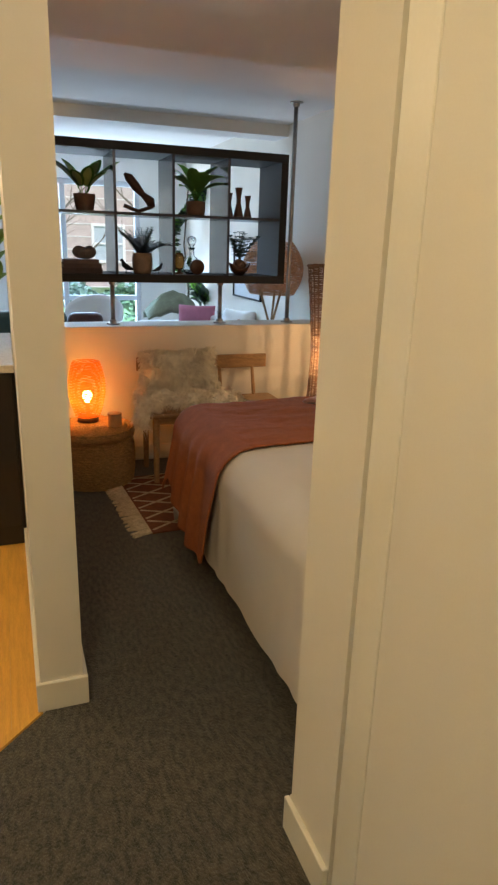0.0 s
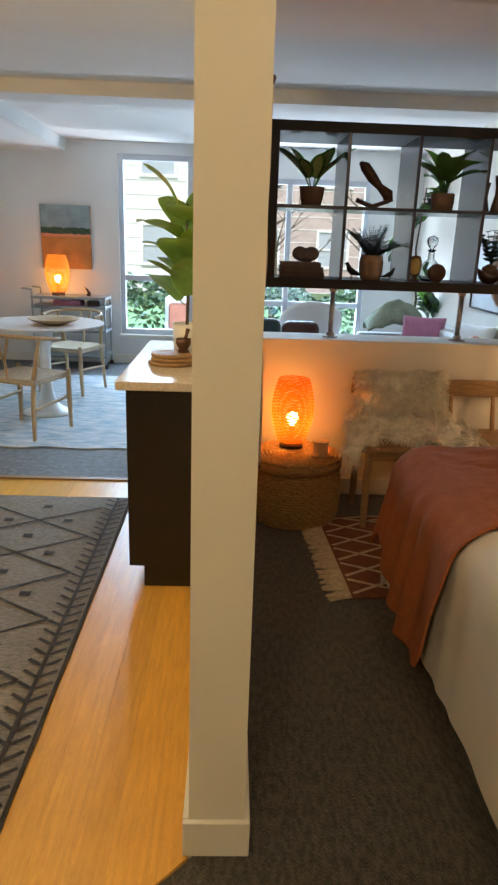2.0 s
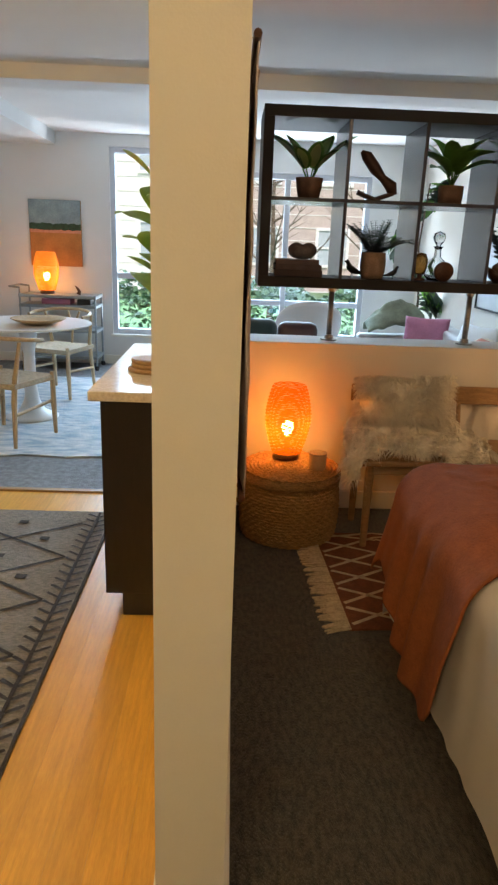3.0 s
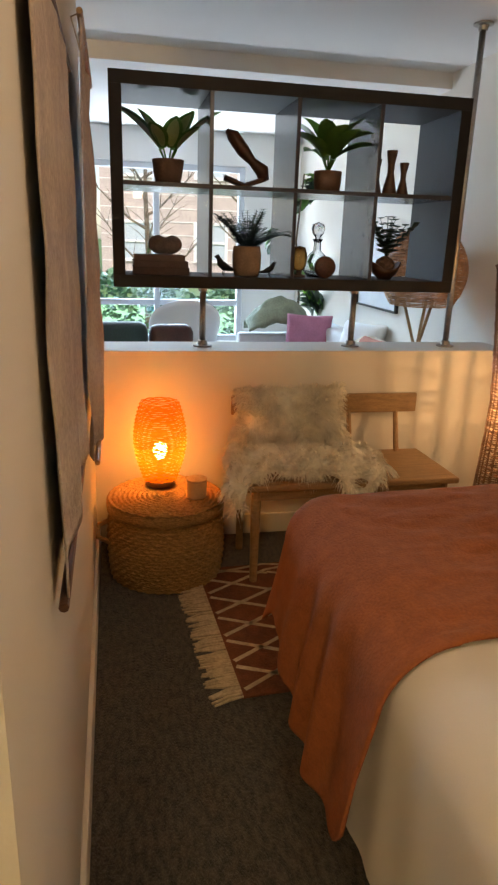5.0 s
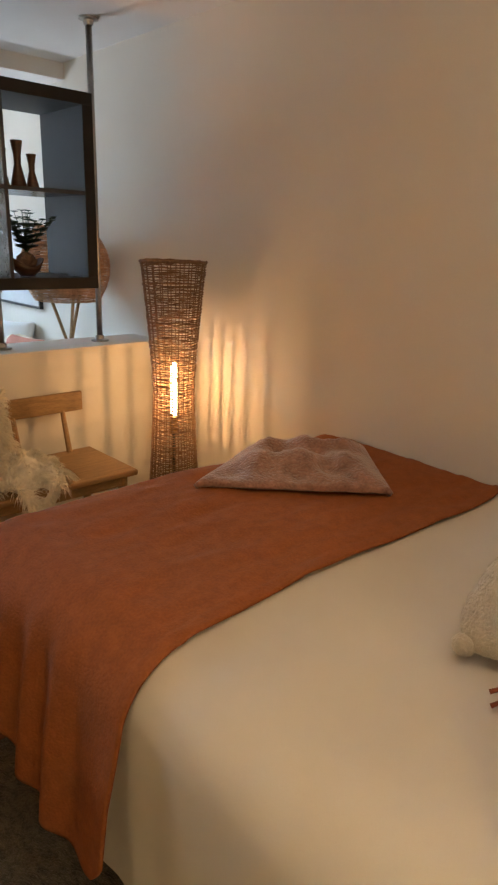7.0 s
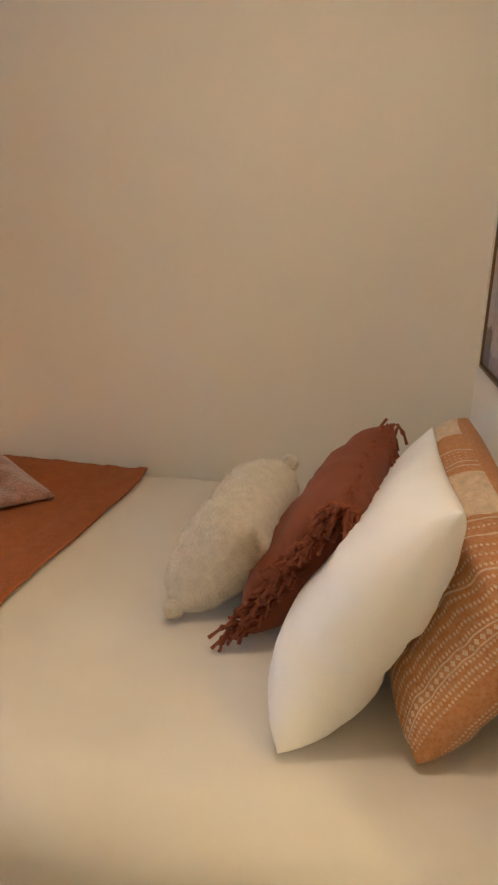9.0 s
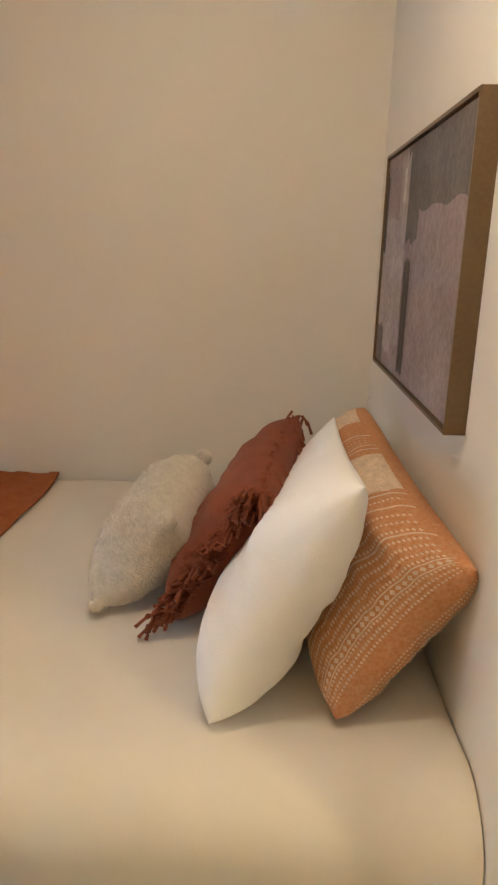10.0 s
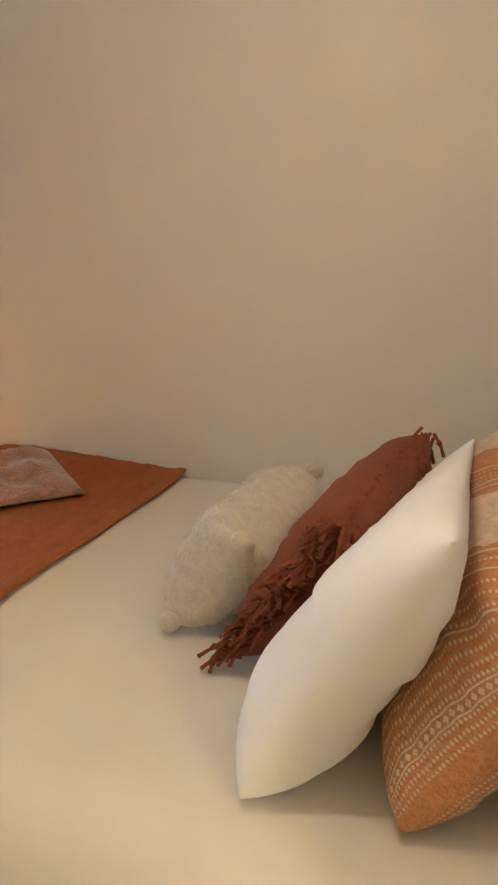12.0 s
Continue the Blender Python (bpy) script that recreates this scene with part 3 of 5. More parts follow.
# bird figures beside the fern pot
for dx, sc, tn in ((-0.095, 1.0, 200), (0.10, 0.75, 10)):
    bm = B()
    tube(bm, [(-0.062, 0, 0.022), (-0.03, 0, 0.027), (0.0, 0, 0.036), (0.022, 0, 0.052), (0.03, 0, 0.071), (0.036, 0, 0.079), (0.052, 0, 0.078)], [0.004, 0.010, 0.018, 0.016, 0.010, 0.011, 0.001], 10)
    for dy in (-0.006, 0.006):
        tube(bm, [(0.004, dy, 0.026), (0.008, dy, 0.0)], 0.002, 5)
    ob = solid("bird_figurine", bm, M_BLACK, "small dark metal bird figurine on the shelf", "figurine", True)
    ob.matrix_world = pose(CELLX[1] + dx, 4.62, LOWZ, 0, 0, tn) @ Matrix.Scale(sc, 4)

# amber jar, decanter, wooden disc
e = thing("amber_jar", "small rounded amber glass jar with wooden base", "jar", (CELLX[2] - 0.11, 4.63, LOWZ))
bm = B()
lathe(bm, [(0.0001, 0.03), (0.024, 0.03), (0.033, 0.06), (0.034, 0.10), (0.024, 0.128), (0.0001, 0.134)], n=20)
part("jar", bm, M_AMBER, e, smooth=True)
bm = B()
lathe(bm, [(0.0001, 0), (0.03, 0), (0.03, 0.008), (0.012, 0.014), (0.014, 0.03), (0.0001, 0.03)], n=18)
part("base", bm, M_WALNUT, e, smooth=True)
e = thing("decanter", "round clear glass decanter with a ball stopper", "decanter", (CELLX[2] - 0.015, 4.68, LOWZ))
bm = B()
lathe(bm, [(0.0001, 0), (0.04, 0), (0.062, 0.03), (0.062, 0.065), (0.035, 0.10), (0.018, 0.115), (0.016, 0.15), (0.024, 0.165), (0.019, 0.165), (0.012, 0.15), (0.014, 0.115), (0.03, 0.10), (0.056, 0.065), (0.056, 0.03), (0.036, 0.008), (0.0001, 0.008)], n=28)
part("bottle", bm, M_GLASS, e, smooth=True)
bm = B()
lathe(bm, [(0.0001, 0.15), (0.010, 0.15), (0.012, 0.172), (0.026, 0.19), (0.031, 0.208), (0.026, 0.227), (0.0001, 0.238)], n=20)
part("stopper", bm, M_GLASS, e, smooth=True)
bm = B()
lathe(bm, [(0.0001, -0.016), (0.040, -0.016), (0.047, -0.010), (0.047, 0.010), (0.040, 0.016), (0.0001, 0.016)], n=26)
ob = solid("wood_disc", bm, M_WALNUT, "round turned-wood disc standing before the decanter", "wood ornament", True)
ob.matrix_world = pose(CELLX[2] - 0.005, 4.585, LOWZ + 0.047, 90, 0, 0)

# staghorn-like fern in a dark bowl
e = thing("potted_plant", "upright fern in a curled dark wooden bowl", "potted plant", (CELLX[3] - 0.05, 4.64, LOWZ))
bm = B()
lathe(bm, [(0.0001, 0), (0.03, 0), (0.055, 0.025), (0.064, 0.06), (0.058, 0.06), (0.048, 0.028), (0.0001, 0.012)], n=24)
for v in bm.verts:
    if v.co.z > 0.05:
        a = math.atan2(v.co.y, v.co.x)
        v.co.z += 0.018 * math.cos(2 * a)
        v.co.x *= 1.15
part("bowl", bm, M_WALNUT, e, smooth=True)
bm = B()
bmesh.ops.create_icosphere(bm, subdivisions=3, radius=0.042)
for v in bm.verts:
    v.co = Vector((v.co.x, v.co.y, v.co.z * 0.9 + 0.062)) + v.normal * noise.noise(v.co * 60) * 0.008
part("moss_ball", bm, M_TERRA, e)
for k in range(18):
    az, el = k * 2.4, 1.0 + 0.5 * ((k * 0.618) % 1)
    p = Vector((0, 0, 0.09))
    pts = []
    ln = 0.13 + 0.07 * random.random()
    for i in range(7):
        pts.append(p.copy())
        p = p + Vector((math.cos(az) * math.cos(el), math.sin(az) * math.cos(el), math.sin(el))) * ln / 6
        el -= 0.05
    bm = B()
    tube(bm, pts, 0.0015, 4)
    for i in range(1, 7):
        for sgn in (1, -1):
            leaf(bm, pts[i], az + sgn * 0.9, 0.4, 0.056 - 0.005 * i, 0.034, 0.2, 3, 0)
    part("frond", bm, M_LEAFD, e)

# ---- bed ----
BZ = 0.65
BX, BY = 0.84, 3.56   # outer west and north sides of the covers
RB = 0.13


def drape(a, b, off=0.0, flare=0.03, rip=0.0, seed=0.0):
    """A point of cloth laid over the bed: a is the distance in from the west edge, b in from the north edge (negative: hanging)."""
    ex, ey = BX + RB, BY - RB
    da, db = max(-a, 0), max(-b, 0)
    x, y = ex + max(a, 0), ey - max(b, 0)
    r = math.hypot(da, db)
    z = BZ + off
    z += 0.020 * noise.noise(Vector((x * 2.3, y * 2.3, seed * 0 + 1))) + 0.004 * noise.noise(Vector((x * 7, y * 7, seed + 3)))
    if r > 0:
        dx, dy = -da / r, db / r
        R = RB + off
        q = R * math.pi / 2
        if r < q:
            f, g = R * math.sin(r / R), R * (1 - math.cos(r / R))
        else:
            f, g = R + flare * (r - q), R + (r - q)
        k = min(max((r - 0.08) / 0.3, 0), 1)
        along = y if da >= db else x
        f += rip * k * (0.5 + 0.5 * math.sin(along * 31 + 2.2 * math.sin(along * 9 + seed))) + 0.5 * rip * k * noise.noise(Vector((x * 9, y * 9, z * 3)))
        x, y, z = x + dx * f, y + dy * f, z - g
    return Vector((x, y, max(z, 0.02 + off)))


bed = thing("bed", "double bed made up with a smooth cream duvet", "bed", (1.56, 2.58, 0))
bed_inv = bed.matrix_world.inverted()
bm = B()
box(bm, 0.95, EAST - 0.03, SOUTH + 0.03, 3.42, 0.08, 0.24, 0.02)
bmesh.ops.transform(bm, matrix=bed_inv, verts=bm.verts)
part("bed_base", bm, M_BLACK, bed)
for x in (1.02, 2.15):
    for y in (1.75, 3.32):
        bm = B()
        lathe(bm, [(0.022, 0), (0.028, 0.08)], x - 1.56, y - 2.58, 12)
        part("leg", bm, M_BLACK, bed)
bm = B()
box(bm, 0.93, EAST - 0.02, SOUTH + 0.02, 3.44, 0.24, 0.6, 0.06)
bmesh.ops.transform(bm, matrix=bed_inv, verts=bm.verts)
part("mattress", bm, M_COTTON, bed)
bm = B()
LA, LB = EAST - 0.01 - (BX + RB), BY - RB - (SOUTH + 0.003)


def duvet(u, v):
    a = -0.60 + (LA + 0.60) * u
    b = -0.52 + (LB + 0.52) * v
    p = drape(a, b, 0.0, 0.02, 0.006, 1.0)
    head = max(0, min(1, (0.03 - (p.y - SOUTH)) / 0.03))
    p.z -= 0.02 * head * head
    wl = max(0, min(1, (0.06 - (EAST - p.x)) / 0.06))
    p.z -= 0.03 * wl * wl
    return bed_inv @ p


sheet(bm, duvet, 90, 110)
part("duvet", bm, M_DUVET, bed, smooth=True)

# rust throw over the foot end
bm = B()


def throw(u, v):
    y_in = LB - (2.715 - SOUTH)
    b = -0.34 + (y_in + 0.35) * v + 0.012 * math.sin(u * 9)
    west = -(0.44 + 0.21 * v ** 2 + 0.03 * math.sin(v * 11)) + 0.10 * max((v - 0.9) / 0.1, 0) ** 2.5
    a = west + (LA - west - 0.005) * u
    p = drape(a, b, 0.014, 0.10 + 0.14 * (1 - v) ** 2, 0.035, 4.0)
    p.z += (0.008 * noise.noise(Vector((a * 6, b * 16, 2))) + 0.0045 * max(noise.noise(Vector((a * 14 + b * 6, b * 34, 5))), 0)) * (a > 0)
    if v > 0.965:
        p.z += 0.004
    return p


sheet(bm, throw, 190, 130, 0.008)
solid("throw_blanket", bm, M_THROW, "rust knitted throw draped over the foot of the bed", "blanket", True)

# crumpled plush blanket
bm = B()


def plush(u, v):
    p00, p10, p11, p01 = Vector((1.46, 3.31)), Vector((1.90, 2.88)), Vector((2.17, 3.20)), Vector((1.90, 3.49))
    p = p00 * (1 - u) * (1 - v) + p10 * u * (1 - v) + p11 * u * v + p01 * (1 - u) * v
    edge = min(u, 1 - u, v * 1.2, 1 - v) * 4
    h = 0.03 + 0.055 * min(edge, 1) ** 0.6 * (0.4 + v * 0.8) + 0.045 * noise.noise(Vector((u * 4, v * 4, 1))) * min(edge, 1) + 0.015 * noise.noise(Vector((u * 11, v * 5, 4))) * min(edge, 1) + 0.011 * math.sin(u * 19 + v * 7 + 2 * math.sin(v * 4)) * min(edge, 1)
    if edge <= 0.01:
        h = 0.022
    return Vector((p.x, p.y, BZ + 0.012 + max(h, 0.022)))


sheet(bm, plush, 64, 44, 0.02)
solid("plush_blanket", bm, M_PINK, "crumpled dusty pink plush blanket lying on the throw", "blanket", True)


# ---- pillows ----
def pillow_point(u, v, side, L, H, T, full, seed, lift=0.0, slack=0.0):
    """A point of a stuffed cover: x along its length, z up its height, y through its thickness; the origin at one lower corner."""
    cu, cv = 2 * u - 1, 2 * v - 1
    cu, cv = max(min(cu, 1), -1), max(min(cv, 1), -1)
    pull_u = 0.045 * (1 - cv * cv) ** 0.8 * math.sin(cu * math.pi / 2)
    pull_v = 0.045 * (1 - cu * cu) ** 0.8 * math.sin(cv * math.pi / 2)
    x, z = L * (u - pull_u), H * (v - pull_v)
    k = max((1 - abs(cu) ** 7) * (1 - abs(cv) ** 3.2), 0) ** full
    k *= 1 - slack * (0.75 * u + 0.45 * v * v)
    soft = 1 + 0.10 * noise.noise(Vector((u * 3.2, v * 3.2, seed))) + 0.05 * noise.noise(Vector((u * 9, v * 6, seed + 5)))
    rc = 1 - 0.04 * abs(cu * cv) ** 5
    x, z = L / 2 + (x - L / 2) * rc, H / 2 + (z - H / 2) * rc
    ang = math.atan2(cv, cu)
    rad = math.hypot(cu, cv)
    crease = 0.007 * noise.noise(Vector((math.cos(ang) * 5, math.sin(ang) * 5, seed + rad * 0.8))) * min(rad, 1) * min(k * 2, 1)
    crease += 0.006 * noise.noise(Vector((u * 3, v * 13, seed + 2))) * min(k * 2, 1)
    return (x, side * (T / 2 * k * soft + crease * (0.4 + k) + lift), z)


def pillow_mesh(bm, L, H, T, n=26, full=0.5, seed=0, slack=0.0):
    for side in (1, -1):
        sheet(bm, lambda u, v: pillow_point(0.5 - 0.5 * math.cos(math.pi * u), 0.5 - 0.5 * math.cos(math.pi * v), side, L, H, T, full, seed, 0.0, slack), n, n)
    bmesh.ops.remove_doubles(bm, verts=bm.verts, dist=0.0001)
    return bm


def place(at, lean, turn=0, roll=0):
    """Stands a pillow at its near lower corner, its top leaning towards -y by lean degrees."""
    return pose(*at, lean, 0, turn) @ pose(0, 0, 0, 0, roll, 0)


e = thing("bed_pillow", "large apricot woven pillow with patterned bands against the wall", "pillow")
e.matrix_world = place((1.0, 1.826, BZ + 0.008), 34, 8, -6)
L, H, T, FULL = 0.86, 0.385, 0.21, 0.50
part("cover", pillow_mesh(B(), L, H, T, 44, FULL, 1), M_ORANGE, e, smooth=True)


def band(x0, x1, m, name, lift, zs=(0.02, 0.98), scallop=0.0, side=1):
    """A strip of another weave on the pillow's face."""
    bm = B()

    def g(u, v):
        vv = zs[0] + (zs[1] - zs[0]) * v
        uu = x0 + (x1 - x0) * u
        if scallop:
            uu += scallop * abs(math.sin(vv * 34)) * (1 - u)
        return pillow_point(uu, vv, side, L, H, T, FULL, 1, lift)
    sheet(bm, g, max(int(abs(x1 - x0) * 44), 2), 90)
    part(name, bm, m, e, smooth=True)


for side in (1, -1):
    band(0.34, 0.57, M_APRIL, "pale_band", 0.0022, (0.02, 0.98), 0.012, side)
    band(0.80, 0.965, M_APRIL, "pale_band", 0.0022, (0.03, 0.97), 0.010, side)
    for x, w in ((0.318, 0.008), (0.60, 0.006), (0.625, 0.006), (0.245, 0.007), (0.118, 0.006), (0.0325, 0.0025), (0.0195, 0.0018), (0.70, 0.006)):
        band(x, x + w, M_APRIL, "woven_stripe", 0.0026, (0.02, 0.98), 0.0, side)


def dots(x, count, w, h, lift=0.0034):
    """One row of small raised lozenges across the pillow."""
    bm = B()
    for side in (1, -1):
        for k in range(count):
            v = 0.05 + 0.90 * k / (count - 1)
            c = [pillow_point(x + a, v + b, side, L, H, T, FULL, 1, lift) for a, b in ((-w, 0), (0, -h), (w, 0), (0, h))]
            bm.faces.new([bm.verts.new(p) for p in c])
    part("woven_lozenge", bm, M_APRIL, e)["kind"] = "stuff"


dots(0.026, 26, 0.0045, 0.014)
for x, w in ((0.004, 0.0012), (0.009, 0.002), (0.016, 0.0022), (0.040, 0.004), (0.055, 0.0045), (0.075, 0.006), (0.10, 0.006), (0.135, 0.007), (0.17, 0.007), (0.205, 0.007), (0.285, 0.0065)):
    dots(x, 46, w, 0.007)
for x in (0.645, 0.665, 0.685):
    dots(x, 40, 0.004, 0.006)

e = thing("bed_pillow", "plump plain white cotton pillow leaning back", "pillow")
L, H = 0.74, 0.52
e.matrix_world = place((0.975, 2.052, BZ + 0.012), 29, -5, 6)
part("cover", pillow_mesh(B(), L, H, 0.215, 48, 0.52, 3, 0.6), M_COTTON, e, smooth=True)

e = thing("bed_pillow", "rust linen cushion with knotted fringe on its edges", "pillow")
L, H = 0.52, 0.40
e.matrix_world = place((1.285, 2.165, BZ + 0.022), 33, -7, -5)
part("cover", pillow_mesh(B(), L, H, 0.155, 32, 0.5, 7), M_RUST, e, smooth=True)
for side in (0, 1):
    for k in range(110):
        v = k / 109
        bm = B()
        y = random.uniform(-0.014, 0.022)
        if side == 0:
            base = Vector((0.008 + 0.02 * (1 - (2 * v - 1) ** 2), y, H * v))
            d = Vector((-0.042, random.uniform(0.0, 0.045), random.uniform(-0.035, 0.012))) * random.uniform(0.7, 1.2)
        else:
            base = Vector((L * v, y, H - 0.004 - 0.016 * (1 - (2 * v - 1) ** 2)))
            d = Vector((random.uniform(-0.045, 0.0), random.uniform(-0.055, -0.01), random.uniform(-0.05, -0.01))) * random.uniform(0.7, 1.3)
        bend = Vector((random.uniform(-0.01, 0.01), 0.008, random.uniform(-0.004, 0.006)))
        tube(bm, [base, base + d * 0.45 + bend, base + d * 0.6 + bend, base + d * 0.72 + bend * 0.6, base + d + Vector((random.uniform(-0.01, 0.01), 0, -0.006))], [0.0042, 0.0036, 0.0066, 0.0034, 0.0046], 5)
        part("fringe_knot", bm, M_RUST, e)

e = thing("bed_pillow", "small fuzzy grey cushion with corner pompoms", "pillow")
L, H = 0.40, 0.29
e.matrix_world = place((1.348, 2.335, BZ + 0.024), 37, -4, -4)
bm = pillow_mesh(B(), L, H, 0.20, 36, 0.48, 9)
for v in bm.verts:
    v.co += v.normal * noise.noise(v.co * 90) * 0.003
part("cover", bm, M_GREYKNIT, e, smooth=True)
bm = B()
for k in range(6000):
    side = random.choice((1, -1))
    p = Vector(pillow_point(random.random(), random.random(), side, L, H, 0.20, 0.48, 9))
    out = (p - Vector((L / 2, 0, H / 2))).normalized()
    d = (out + Vector((random.uniform(-1, 1), random.uniform(-1, 1), random.uniform(-1, 1)))).normalized() * random.uniform(0.004, 0.010)
    s = d.cross(Vector((random.uniform(-1, 1), 1, 0.3))).normalized() * 0.0009
    bm.faces.new((bm.verts.new(p + s), bm.verts.new(p - s), bm.verts.new(p + d)))
part("fuzz", bm, M_GREYKNIT, e)["kind"] = "stuff"
for u, v in ((0, 0), (1, 0), (0, 1), (1, 1)):
    x, _, z = pillow_point(u, v, 1, L, H, 0.20, 0.48, 9)
    bm = B()
    bmesh.ops.create_icosphere(bm, subdivisions=3, radius=0.023)
    for w in bm.verts:
        w.co = w.co * (1 + 0.2 * noise.noise(w.co * 110)) + Vector((x, 0, z))
    part("pompom", bm, M_GREYKNIT, e, smooth=True)

# ---- canvas over the bed ----
ax0, ax1, az0, az1 = 1.188, 2.004, 1.146, 1.713
e = thing("wall_art", "abstract grey and mauve canvas in a bronze frame", "picture", ((ax0 + ax1) / 2, SOUTH, az0))
cx = (ax0 + ax1) / 2
bm = B()
W, HH = ax1 - ax0, az1 - az0
for b in ((-W / 2, -W / 2 + 0.008, 0, HH), (W / 2 - 0.008, W / 2, 0, HH), (-W / 2 + 0.008, W / 2 - 0.008, 0, 0.008), (-W / 2 + 0.008, W / 2 - 0.008, HH - 0.008, HH)):
    box(bm, b[0], b[1], 0.0, 0.04, b[2], b[3], 0.001)
part("frame", bm, M_FRAMEB, e)
M_CANV = [mat("paint_" + n, c, 0.8, vary=0.25, scale=9, bump=0.3, fine=70) for n, c in (("mauve", (0.28, 0.22, 0.22)), ("grey", (0.13, 0.115, 0.11)), ("pale", (0.36, 0.31, 0.30)), ("dark", (0.075, 0.062, 0.06)), ("white", (0.5, 0.46, 0.43)))]
bm = B()
box(bm, -W / 2 + 0.012, W / 2 - 0.012, 0.005, 0.033, 0.012, HH - 0.012)
part("canvas", bm, M_CANV[0], e)


def dab(x0, x1, z0, z1, k, lift):
    bm = B()
    n = 14
    pts = [(x0 + (x1 - x0) * i / n, z0 + 0.018 * noise.noise(Vector((i * 0.7, x0 * 9, z0 * 5)))) for i in range(n + 1)]
    pts += [(x1 - (x1 - x0) * i / n, z1 + 0.022 * noise.noise(Vector((i * 0.7, x1 * 9, z1 * 5)))) for i in range(n + 1)]
    lo, hi = -W / 2 + 0.014, W / 2 - 0.014
    vs = [bm.verts.new((min(max(x, lo), hi), 0.0335 + lift, min(max(z, 0.014), HH - 0.014))) for x, z in pts]
    bm.faces.new(vs)
    part("paint_patch", bm, M_CANV[k], e)


dab(-W / 2, 0.14, HH * 0.72, HH, 1, 0.0006)
dab(-0.02, 0.20, HH * 0.60, HH * 0.80, 1, 0.0008)
dab(0.20, W / 2, HH * 0.10, HH * 0.70, 2, 0.0006)
dab(0.02, 0.085, HH * 0.05, HH * 0.52, 3, 0.0012)
dab(0.10, 0.20, HH * 0.15, HH * 0.95, 2, 0.0010)
dab(0.36, W / 2, HH * 0.55, HH * 0.9, 3, 0.0012)
dab(0.30, W / 2, 0.0, HH * 0.20, 1, 0.0012)
dab(0.13, 0.16, HH * 0.76, HH * 0.9, 4, 0.0016)

# ---- basket, lamp, candle ----
bx, by, bh, br = 0.54, 4.31, 0.345, 0.245
e = thing("wicker_basket", "round lidded seagrass wicker basket on the carpet", "basket", (bx, by, 0))
bm = B()
nr = 19
prof = [(0.0001, 0.004)]
for i in range(nr * 4 + 1):
    t = i / (nr * 4)
    prof.append((br - 0.012 + 0.012 * math.sin(math.pi * t) + 0.0035 * math.sin(2 * math.pi * t * nr), 0.004 + t * (bh - 0.055)))
prof.append((0.0001, bh - 0.05))
lathe(bm, prof, n=144)
for v in bm.verts:
    a = math.atan2(v.co.y, v.co.x)
    row = int(v.co.z / ((bh - 0.055) / nr))
    r = math.hypot(v.co.x, v.co.y)
    if r > 0.1:
        s = 1 + 0.016 * (1 if row % 2 else -1) * math.sin(a * 36)
        v.co.x, v.co.y = v.co.x * s, v.co.y * s
part("body", bm, M_WICK, e, smooth=True)
bm = B()
prof = [(br - 0.014, bh - 0.05), (br + 0.001, bh - 0.05), (br + 0.003, bh - 0.03), (br + 0.002, bh - 0.010), (br - 0.004, bh - 0.002)]
for i in range(61):
    t = i / 60
    prof.append(((br - 0.004) * (1 - t) + 0.0001, bh - 0.002 + 0.0035 * math.sin(t * 60 * math.pi / 2.5)))
lathe(bm, prof, n=72)
for v in bm.verts:
    a = math.atan2(v.co.y, v.co.x)
    if v.co.z > bh - 0.006:
        v.co.z += 0.003 * math.sin(a * 30 + math.hypot(v.co.x, v.co.y) * 170)
part("lid", bm, M_WICK, e, smooth=True)
bm = B()
tube(bm, [(-br + 0.01, -0.02, 0.25), (-br - 0.035, -0.03, 0.235), (-br - 0.04, -0.05, 0.19), (-br + 0.008, -0.055, 0.165)], 0.011, 8)
part("handle", bm, M_WICK, e, "twisted seagrass loop handle", smooth=True)


def weave_lamp(name, label, at, s, shade_m):
    e = thing(name, label, "table lamp", at)
    bm = B()
    lathe(bm, [(0.0001, 0), (0.062 * s, 0), (0.064 * s, 0.008 * s), (0.062 * s, 0.03 * s), (0.0001, 0.03 * s)], n=28)
    part("base", bm, M_WALNUT, e, smooth=True)
    # woven shade: open bands with gaps so that the bulb shows through
    bands = 40
    for k in range(bands):
        t = k / (bands - 1)
        z = (0.036 + 0.335 * t) * s
        r = (0.066 + 0.046 * math.sin(math.pi * (0.06 + 0.82 * t)) ** 1.1) * s
        bm = B()
        n = 44
        h = 0.0039 * s
        ra = [bm.verts.new(((r + 0.0035 * s * math.sin(i * math.pi / 2 + (k % 2) * math.pi)) * math.cos(2 * math.pi * i / n), (r + 0.0035 * s * math.sin(i * math.pi / 2 + (k % 2) * math.pi)) * math.sin(2 * math.pi * i / n), z - h + 0.002 * s * noise.noise(Vector((i * 0.6, k * 3.1, 0))))) for i in range(n)]
        rb = [bm.verts.new((v.co.x, v.co.y, z + h * 0.6 + 0.003 * s * noise.noise(Vector((i * 0.7, k * 1.7, 5))))) for i, v in enumerate(ra)]
        for i in range(n):
            bm.faces.new((ra[i], ra[(i + 1) % n], rb[(i + 1) % n], rb[i]))
        part("woven_band", bm, shade_m, e)
    bm = B()
    lathe(bm, [(0.0001, 0.03 * s), (0.014 * s, 0.03 * s), (0.014 * s, 0.115 * s), (0.0001, 0.115 * s)], n=14)
    part("socket", bm, M_BRASS, e)
    bm = B()
    lathe(bm, [(0.0001, 0.115 * s), (0.013 * s, 0.117 * s), (0.031 * s, 0.155 * s), (0.026 * s, 0.182 * s), (0.0001, 0.193 * s)], n=18)
    p = part("bulb", bm, M_BULB2, e, smooth=True)
    p.visible_shadow = False
    return e


